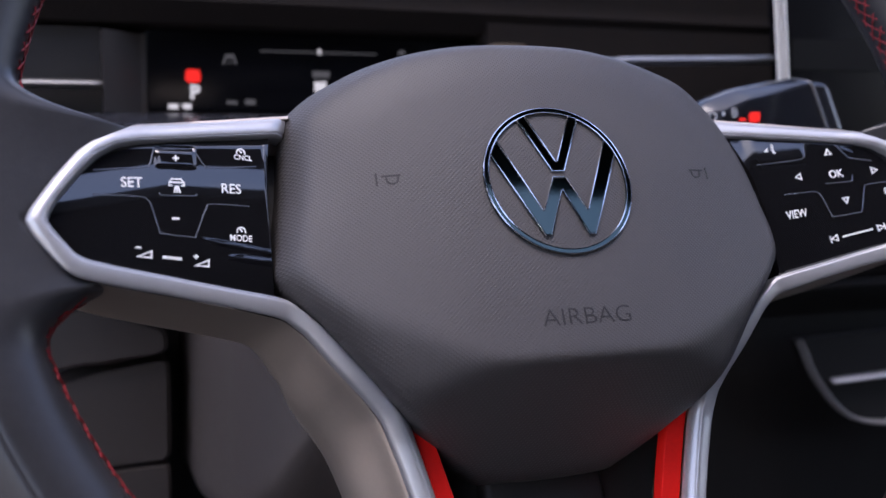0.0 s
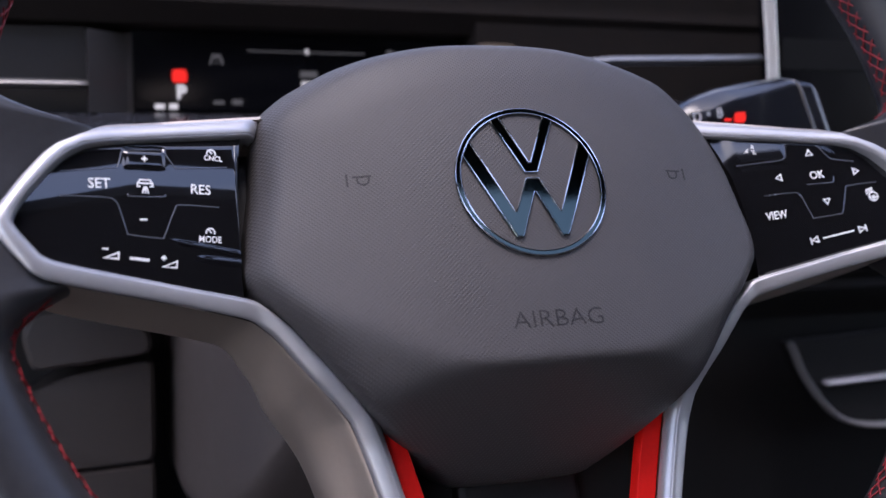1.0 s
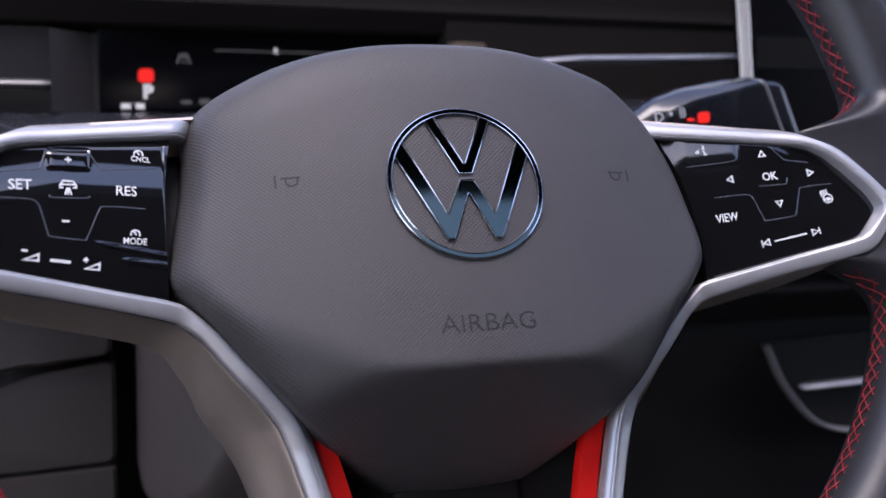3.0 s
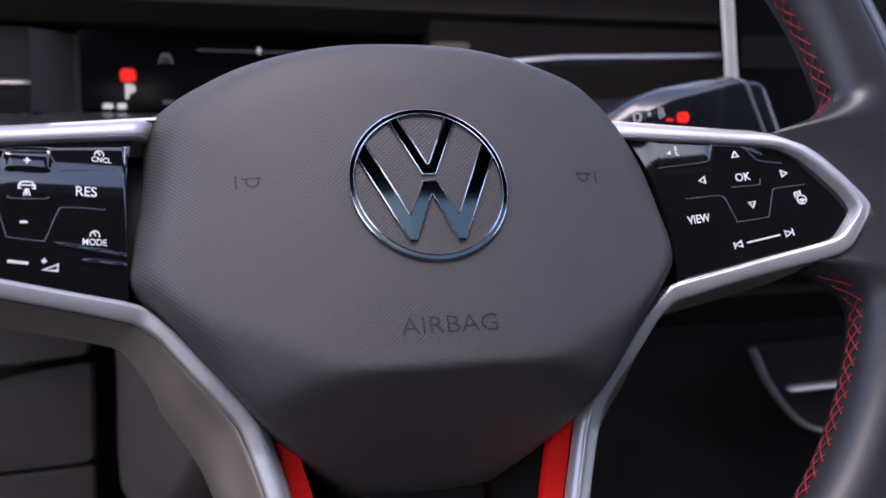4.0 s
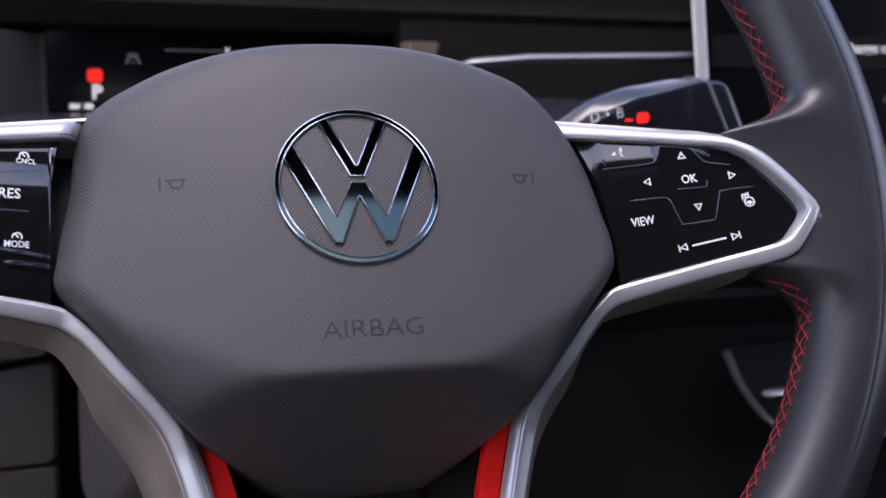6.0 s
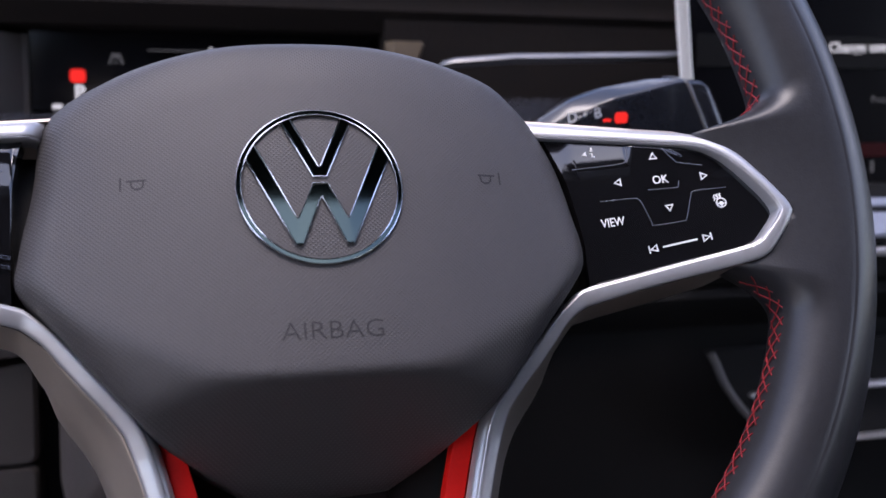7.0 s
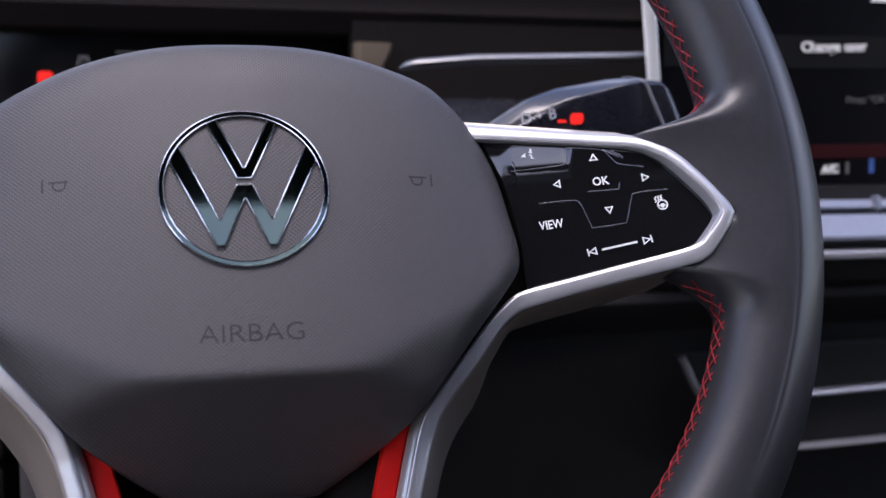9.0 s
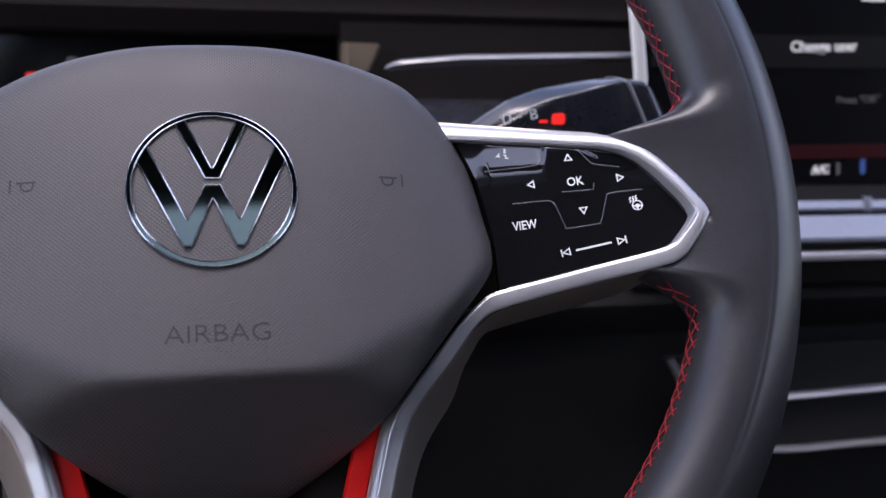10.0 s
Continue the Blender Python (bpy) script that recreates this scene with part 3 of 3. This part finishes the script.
for pts in ([(-.1338, .0022), (-.1205, .0036), (-.1188, .0044), (-.1176, .0082), (-.1165, .0091), (-.1073, .0099), (-.1061, .0092), (-.1035, .0050), (-.1020, .0043), (-.0884, .0053)],
            [(-.1342, -.0048), (-.1225, -.0050), (-.1200, -.0058), (-.1190, -.0075), (-.1172, -.0145), (-.1165, -.0153), (-.1085, -.0162), (-.1072, -.0155), (-.1040, -.0080), (-.1020, -.0066), (-.0915, -.0070)],
            [(-.1164, -.0037), (-.1157, -.0044), (-.1070, -.0043), (-.1065, -.0036)]):
    seam(left_panel, pts)

word(right_panel, "OK", .1107, -.0018, .0039, 3, .9)
word(right_panel, "VIEW", .0938, -.0149, .0040, 4, .78)
TRI = [[(-.0009, -.0011), (-.0009, .0011), (.0010, 0), (-.0009, -.0011)]]
for x, z, turn in ((.1093, .0063, 92), (.1123, -.0114, -86), (.0969, -.0018, 184), (.1248, -.0015, 3)):
    mark(right_panel, "arrow_symbol", TRI, x, z, turn, .00034)
mark(right_panel, "heated_wheel_symbol", [arc(.0004, -.0002, .0015, 0, 360, 20), [(-.0010, -.0004), (.0018, -.0004)], [(.0004, -.0004), (.0004, -.0016)], arc(.0004, -.0004, .0005, 0, 360, 8),
                                           [(-.0018, .0006), (-.0014, .0012), (-.0018, .0018), (-.0014, .0026)], [(-.0009, .0012), (-.0005, .0017), (-.0009, .0022), (-.0005, .0028)],
                                           [(.0000, .0014), (.0004, .0019), (.0000, .0024), (.0004, .0030)]], .1286, -.0108, 0, .00036)
mark(right_panel, "voice_symbol", [[(.0008, .0016), (.0012, .0010), (.0006, .0004), (.0014, .0002)], [(.0004, -.0004), (.0012, -.0008), (.0010, -.0016), (.0018, -.0018)], arc(-.0006, -.0006, .0006, 100, 260, 6),
                                    [(-.0020, -.0012), (-.0014, -.0004)], [(-.0014, -.0012), (-.0010, -.0004)]], .0889, .0092, 0, .00034)
mark(right_panel, "previous_symbol", [[(.0011, -.0010), (.0011, .0010), (-.0010, 0), (.0011, -.0010)], [(-.0014, -.0012), (-.0014, .0012)]], .1058, -.0243, 10, .00034)
mark(right_panel, "next_symbol", [[(-.0011, -.0010), (-.0011, .0010), (.0010, 0), (-.0011, -.0010)], [(.0014, -.0012), (.0014, .0012)]], .1229, -.0219, 10, .00034)
mark(right_panel, "slider_line", [[(-.0056, 0), (.0056, 0)]], .1143, -.0231, 8.5, .0006)
for pts in ([(.0906, -.0077), (.1010, -.0074), (.1030, -.0080), (.1040, -.0096), (.1062, -.0158), (.1072, -.0167), (.1160, -.0160), (.1175, -.0152), (.1197, -.0082), (.1213, -.0064), (.1313, -.0059)],
            [(.0830, .0036), (.0980, .0044), (.1004, .0052), (.1012, .0064), (.1015, .0105)], [(.1125, .0088), (.1160, .0046), (.1175, .0036), (.1249, .0022)],
            [(.1063, -.0049), (.1152, -.0048), (.1162, -.0043), (.1166, -.0026)]):
    seam(right_panel, pts)

# red inlay beside the lower spokes
for s in (-1, 1):
    rows = []
    for i, p in enumerate(INNER):
        if p.y > -.058 or p.x > .08:
            continue
        n = outward(INNER, i)
        wall = 0.0021 * ease(-.058, -.076, p.y)
        row = []
        for w, d in ((-.0006, .0056), (.0001, .0044), (.0004, .0043), (.0058, .0050), (.0061, .0054), (.0062, .0100)):
            x, z = side(s, p.x - n.x * (wall + w), p.y - n.y * (wall + w))
            row.append((x, frame_y(p.x, p.y) + d, z))
        rows.append(row)
    part("red_inlay", rings(rows, False), RED, wheel, "glossy red strip along the spoke")
# Added black plates stand in for shade in the gaps beside the cover.
for s in (-1, 1):
    part("gap_darkener", box(min(s * .060, s * .0955), .0170, -.0375, max(s * .060, s * .0955), .0195, .0135, .001), BLACK, wheel, "added black plate that keeps the gap between panel and cover dark")
# recessed dark backing between the spokes and under the cover
rows = []
for y, k in ((.037, .985), (.046, .97), (.056, .86)):
    rows.append([(x * k, y, z) for x, z in [(-.066, .030), (.066, .030)] + [(x * k, z) for x, z in [(.078, .016), (.082, -.038), (.05, -.080), (.042, -.10), (.040, -.150)]] + [(-x * k, z) for x, z in reversed([(.078, .016), (.082, -.038), (.05, -.080), (.042, -.10), (.040, -.150)])]])
bm = rings(rows)
bm.verts.ensure_lookup_table()
bm.faces.new(bm.verts[:12])
part("hub_body", bm, BLACK, wheel, "black plastic hub behind the cover")
part("lower_trim", box(-.021, .031, -.150, .021, .043, -.086, .003), BLACK, wheel, "dark plastic trim below the cover")

# ---- dashboard ----
def at_y(y):
    return lambda x, z: y


def thing(name, label, category, group=""):
    return tagged(new(name), label, category, group)


def profile_x(pts, x0, x1, bm=None):
    """A bar along x with a closed YZ profile."""
    return rings([[(x, y, z) for y, z in pts] for x in (x0, x1)], True, True, bm)


dash = thing("dashboard", "dark plastic dashboard with fabric band", "dashboard")
dash["kind"] = "structure"
# soft upper part with a shallow fold above the vents
prof = [(.62, 1.02), (.62, 1.125), (.30, 1.135), (.225, 1.128), (.203, 1.112), (.198, 1.090), (.2005, 1.082), (.1985, 1.074), (.205, 1.064), (.235, 1.062), (.235, 1.02)]
part("upper_roll", profile_x(prof, -.61, 1.34), FABRIC, dash, "dark brown fabric-covered dash roll")
# sloping ledge under the displays
prof = [(.62, .96), (.62, 1.020), (.235, 1.0245), (.205, 1.0238), (.165, 1.0180), (.150, 1.0140), (.146, 1.006), (.150, .96)]
part("ledge", profile_x(prof, -.61, .066), LEDGE_DARK, dash, "satin black ledge below the displays")
prof = [(.62, .96), (.62, 1.03), (.235, 1.0355), (.205, 1.0345), (.165, 1.0235), (.150, 1.0160), (.146, 1.008), (.150, .96)]
part("ledge", profile_x(prof, .066, .181), LEDGE_DARK, dash, "satin black ledge below the displays")
prof = [(.62, .60), (.62, .955), (.185, .955), (.166, .945), (.158, .934), (.160, .926), (.168, .918), (.176, .60)]
part("lower_panel", profile_x(prof, .085, 1.34), DEEP, dash, "black plastic lower dash panel")
part("recess_back", box(-.61, .215, .40, .20, .235, 1.005), BLACK, dash)
part("vent_back", box(.066, .200, 1.030, .36, .215, 1.070), FABRIC, dash)

# knee panels beside the column, with joints between them
knee = thing("knee_panel", "dark grey plastic knee panel with straight joints", "car panel")
for outline, y in (([(-.145, .9150), (-.149, .930), (-.144, .9400), (-.130, .9425), (-.0965, .9300), (-.0960, .9205), (-.124, .9165), (-.130, .9168)], .166),
                   ([(-.36, .890), (-.158, .892), (-.138, .9085), (-.126, .9125), (-.0948, .9165), (-.0952, .8718), (-.36, .858)], .172),
                   ([(-.36, .8565), (-.0954, .8703), (-.0965, .70), (-.36, .70)], .172)):
    loop = [tuple(p) for p in fillet(outline, .004)]
    part("panel", plate(loop, lambda x, z, y=y: y - 0.05 * (x + .095) * 0 + 0.25 * max(0, -.125 - x) ** 1.0 * 0.3, .03, .002), DARK, knee)
part("panel", box(-.58, .185, .70, -.19, .21, 1.0, .006), DARK, knee)

shroud = thing("column_shroud", "dark grey plastic steering column shroud", "column shroud")
halves = {"upper_shell": [], "lower_shell": []}
for y, w, zt, zb in ((.055, .060, 1.000, .905), (.075, .072, 1.004, .878), (.11, .080, 1.010, .856), (.165, .086, 1.012, .850), (.24, .086, 1.012, .850)):
    zm = zb + (zt - zb) * .62
    for name, loop in (("upper_shell", [(-w, zm + .0006), (-w, zt - .02), (-w * .6, zt), (w * .6, zt), (w, zt - .02), (w, zm + .0006)]), ("lower_shell", [(w, zm - .0006), (w, zb + .004), (w * .7, zb), (-w * .7, zb), (-w, zb + .004), (-w, zm - .0006)])):
        halves[name].append([(p.x, y, p.y) for p in fillet(loop, .012)])
for name, rows in halves.items():
    part(name, rings(rows, True, True), SHROUD, shroud)
lever = thing("column_lever", "black plastic steering column lever", "lever")
rows = []
for y, k in ((.118, .4), (.120, .8), (.126, 1.0), (.150, 1.0), (.170, .9)):
    rows.append([(-.064 + .021 * k * math.cos(a), y, .842 + .0195 * k * math.sin(a)) for a in np.linspace(0, 2 * math.pi, 24, endpoint=False)])
part("grip", rings(rows, True, True), BLACK, lever)

# ---- instrument display ----
cluster = thing("instrument_display", "black digital instrument display showing gear and symbols", "display")
part("screen", box(-.0975, .218, 1.0250, .064, .226, 1.0790, .001), SCREEN, cluster, "black glass screen")
cheek = [(-.118, .196), (-.1000, .2165), (-.0975, .2165), (-.0975, .226), (-.118, .226)]
part("side_cheek", rings([[(x, y, z) for x, y in cheek] for z in (1.0235, 1.0600)], True, True), DARK, cluster, "grey plastic side of the hood")
SY = at_y(.2178)


def glow(parent, name, lines, x, z, width, mat, f=SY, label="", tilt=0):
    return part(name, strokes(lines, width, flat(x, z, f, tilt), thick=.0001), mat, parent, label, False)


part("warning_light", plate([tuple(p) for p in fillet([(-.0798, 1.0384), (-.0728, 1.0384), (-.0728, 1.0446), (-.0798, 1.0446)], .002)], at_y(.2172), .0008, .0002), RED_GLOW, cluster, "red lit warning symbol")
lettering("gear_letter", "P", .0088, flat(-.0756, 1.0337, SY, 0, .0002), WHITE_GLOW, cluster, .0001, bold=.0004, label="white lit letter P")
for x, z, w, h, m in ((-.0856, 1.0272, .0045, .0024, WHITE_GLOW), (-.0793, 1.0273, .0040, .0026, WHITE_GLOW), (-.0582, 1.0294, .0050, .0018, DIM_GLOW), (-.0495, 1.0297, .0050, .0026, DIM_GLOW),
                      (-.0145, 1.0435, .0085, .0032, DIM_GLOW), (-.0150, 1.0375, .0060, .0050, WHITE_GLOW), (.0270, 1.0552, .0035, .0020, DIM_GLOW)):
    glow(cluster, "readout_bar", [[(-w / 2, 0), (w / 2, 0)]], x, z, h, m)
glow(cluster, "lane_symbol", [[(-.0030, -.0022), (-.0014, .0022)], [(.0030, -.0022), (.0014, .0022)], [(0, -.002), (0, -.0008)], [(0, .0004), (0, .0016)], [(-.0022, .002), (.0022, .002)]], -.0590, 1.0495, .0011, DIM_GLOW)
glow(cluster, "scale_line", [[(-.029, 0), (.029, 0)]], -.0154, 1.0541, .0006, DIM_GLOW)
glow(cluster, "scale_tick", [[(0, -.0013), (0, .0013)]], -.0153, 1.0545, .0014, WHITE_GLOW)

# ---- air vents beside the display ----
vent_l = thing("air_vent", "dark air vent with one satin silver bar beside the display", "air vent", "air vents")
rows = []
for x, k in ((-.36, 1), (-.122, 1), (-.1165, .8), (-.1145, .3)):
    rows.append([(x, .203 - .006 * k * math.cos(a), 1.0360 + .0021 * k * math.sin(a)) for a in np.linspace(0, 2 * math.pi, 16, endpoint=False)])
part("bar", rings(rows, True, True), GREY_TRIM, vent_l, "satin silver bar")
part("backing", box(-.37, .212, 1.0240, -.118, .222, 1.0620), BLACK, vent_l)

vent_r = thing("air_vent", "dark air vent with a slim silver strip beside the display", "air vent", "air vents")
rows = []
for x, k, zz in ((.0765, .25, 1.0438), (.0790, .8, 1.0446), (.084, 1, 1.0456), (.110, 1, 1.0480), (.215, 1, 1.0515)):
    rows.append([(x, .142 - .005 * k * math.cos(a), zz + .0022 * k * math.sin(a)) for a in np.linspace(0, 2 * math.pi, 16, endpoint=False)])
part("bar", rings(rows, True, True), GREY_TRIM, vent_r, "grey metal strip")
bm = rings([[(.0650, .188, z0), (.0670, .185, z0), (.0815 - k, .187, z0), (.0835 - k, .192, z0), (.0650, .196, z0)] for z0, k in ((1.0455, .0050), (1.0490, .0035), (1.0540, .0010), (1.0575, .0), (1.0585, .0008))], True, True)
part("end_cap", bm, BRONZE, vent_r, "bronze-coloured end piece")
# ---- centre display ----
centre = thing("centre_display", "large black touch display with a silver frame", "display")
rows = []
for z, xa, xb in ((1.000, .1872, .1925), (1.0408, .1862, .1918), (1.0780, .1826, .1884), (1.145, .176, .182)):
    rows.append([(p.x, p.y, z) for p in fillet([(xa - .0003, .128), (xb, .126), (xb + .0015, .1292), (xa + .0050, .1335)], .0014, 4)])
part("frame", rings(rows, True, True), POST_SILVER, centre, "silver frame edge, reflected sky in its pale colour")
rows = [[(xa, .1295, z), (.62, .1295, z), (.62, .140, z), (xa, .140, z)] for z, xa in ((.9925, .193), (1.0408, .192), (1.0780, .1886), (1.145, .1822))]
part("screen", rings(rows, True, True), SCREEN, centre, "black glass touch screen", False)
CY = at_y(.1293)
part("menu_band", plate([(.195, 1.0455), (.60, 1.0490), (.60, 1.0650), (.195, 1.0602)], at_y(.1290), .0004, .0001), BAND_GLOW, centre, "dark grey menu band", False)
lettering("lettering", "Change user", .0068, flat(.2808, 1.0560, CY, 2, .0006), WHITE_GLOW, centre, .0001, bold=.00012, label="white lit words Change user")
lettering("lettering", 'Press "OK"', .0050, flat(.3000, 1.0318, CY, 2, .0003), DIM_GLOW, centre, .0001, label="dim lit words Press OK")
lettering("lettering", "A/C", .0054, flat(.2812, .9990, CY, 2, .0003), WHITE_GLOW, centre, .0001, bold=.0002, label="white lit letters AC")
glow(centre, "readout_bar", [[(-.006, 0), (.006, 0)]], .306, 1.0790, .0030, WHITE_GLOW, CY)
glow(centre, "readout_bar", [[(0, -.0028), (0, .0028)]], .2905, .9996, .0016, DIM_GLOW, CY)
glow(centre, "temperature_bar", [[(0, -.0034), (0, .0034)]], .3035, 1.0006, .0026, BLUE_GLOW, CY, "blue lit bar")
part("climate_band", plate([(.195, 1.0035), (.60, 1.0075), (.60, 1.0155), (.195, 1.0095)], at_y(.1290), .0004, .0001), MAROON_GLOW, centre, "dark red lit band", False)

# touch slider ledge below the display
slider = thing("touch_slider", "glossy touch slider ledge below the display, reflected sky in its bluish colour", "control strip")
# Bluish base adds the sky reflected on the slopes to their colour.
LEDGE = material("slider_sky_tint", (0.22, 0.235, 0.28), 0.2, vary=0.08, scale=40, coat=0.5)
for prof in ([(.128, .9912), (.1240, .9908), (.1222, .9886), (.1232, .9876), (.128, .9876)], [(.128, .9850), (.1212, .9850), (.1186, .9818), (.1196, .9806), (.128, .9806)],
             [(.128, .9784), (.1170, .9784), (.1092, .9690), (.1100, .9672), (.128, .9672)]):
    part("ridge", profile_x(prof, .196, .62), LEDGE, slider)
part("base", box(.196, .1215, .9605, .62, .1290, .9914), BLACK, slider)
part("chrome_line", box(.196, .1050, .9590, .62, .128, .9625, .0008), SILVER, slider, "thin chrome line")
part("marker", box(.2985, .1165, .9800, .3005, .122, .9870, .0004), LEDGE, slider, "raised slider marker")
part("support", box(.200, .160, .940, .62, .185, .9930, .003), BLACK, slider)

# lower centre vent with a chrome arc
vent_c = thing("air_vent", "black lower centre air vent with a chrome arc", "air vent", "air vents")
path = [(.2100, .9110), (.2128, .9060), (.2188, .8944), (.2300, .8803), (.2405, .8712), (.2520, .8662), (.2666, .8640), (.2820, .8636), (.30, .8640), (.36, .8650), (.60, .8680)]
pts = smooth_loop(path, 5, False)
rows = []
for i, p in enumerate(pts):
    d = (pts[min(i + 1, len(pts) - 1)] - pts[max(i - 1, 0)]).normalized()
    nrm = Vector((d.y, -d.x))
    row = []
    for o, y in ((-.0014, .1385), (-.0012, .1340), (-.0003, .1325), (.0006, .1335), (.0008, .1385)):
        v = p + nrm * o
        row.append((v.x, y, v.y))
    rows.append(row)
part("arc_trim", rings(rows, False), SILVER, vent_c, "slim chrome arc")
loop = [(p[0], p[1]) for p in path] + [(.60, .9135), (.30, .9135)]
part("backing", plate(loop, at_y(.1400), .004, .0005), DEEP, vent_c, "satin black vent opening", False)
rows = []
for x, k in ((.2325, .3), (.2345, 1.0), (.60, 1.0)):
    rows.append([(x, .1375 - .004 * k * math.cos(a), .8885 + (x - .23) * .03 + .0015 * k * math.sin(a)) for a in np.linspace(0, 2 * math.pi, 14, endpoint=False)])
part("bar", rings(rows, True, True), SILVER, vent_c, "satin silver bar")

# ---- gear selector stalk ----
stalk = thing("gear_selector_stalk", "satin black gear selector stalk with lit letters", "gear selector")
TOP = [(.050, 1.0000), (.085, 1.0110), (.1030, 1.0222), (.1125, 1.0280), (.1260, 1.0330), (.1443, 1.0366), (.1550, 1.0376)]


def stalk_top(x):
    for (a, p), (b, q) in zip(TOP, TOP[1:]):
        if x <= b:
            return p + (q - p) * (x - a) / (b - a)
    return TOP[-1][1]


def stalk_ring(x, k=1.0, grow=0.0):
    zt = stalk_top(min(x, .155)) + grow
    zb = 0.990 - grow
    m = (zt + zb) / 2
    zf = min(zt - .0014, float(np.interp(x, [.05, .1163, .128, .1465, .152, .16], [.985, 1.0218, 1.0282, 1.0341, 1.0356, 1.0366])))
    pts = fillet([(.071 - grow, zb + .004), (.0705 - grow, zf), (.078, zt - .0003), (.086, zt), (.096 + grow, zt - .006), (.096 + grow, zb + .004), (.085, zb)], .002, 3)
    return [(x, .084 + (p.x - .084) * k, m + (p.y - m) * k) for p in pts]


def slant(points, k=1.0):
    """Leans the end of the stalk: its lower side reaches further out."""
    return [(x + .024 * k * (max(0.0, 1.0376 - z) / .0475) ** 0.7, y, z) for x, y, z in points]


part("body", rings([slant(stalk_ring(x), ease(.118, .1552, x)) for x in np.linspace(.05, .1556, 40)], True, True), STALK, stalk)
rows = []
for i in range(9):
    t = i / 8
    rows.append(slant(stalk_ring(.1552 + .0016 * t, 1.0, .0004 * math.sin(math.pi * t))))
part("ring_trim", rings(rows, True, True), GREY_TRIM, stalk, "grey metal ring")
rows = []
for i in range(10):
    t = i / 9
    k = math.sqrt(max(0.0, 1 - (max(0, t - .6) / .4) ** 2.2)) * .86 + .12
    rows.append(slant(stalk_ring(.1566 + .0105 * t, k, -.0003)))
part("end_cap", rings(rows, True, True), STALK, stalk, "satin end cap")
GY = at_y(.0700)
for ch, x, z in (("D", 0.1102, 1.0204), ("B", 0.1207, 1.0223)):
    lettering("lettering", ch, .0058, flat(x, z, GY, 8, .0003), PRINT, stalk, .0001, label="grey letter " + ch)
glow(stalk, "dot", [[(-.0006, 0), (.0006, 0)]], 0.1155, 1.0219, .0014, PRINT, GY)
part("park_light", plate([tuple(p) for p in fillet([(.1282, 1.0184), (.1334, 1.0187), (.1334, 1.0230), (.1282, 1.0227)], .0014)], at_y(.0698), .0006, .0002), RED_GLOW, stalk, "red lit park symbol")
glow(stalk, "park_dash", [[(-.0016, 0), (.0016, 0)]], .1247, 1.0197, .0011, RED_GLOW, GY)
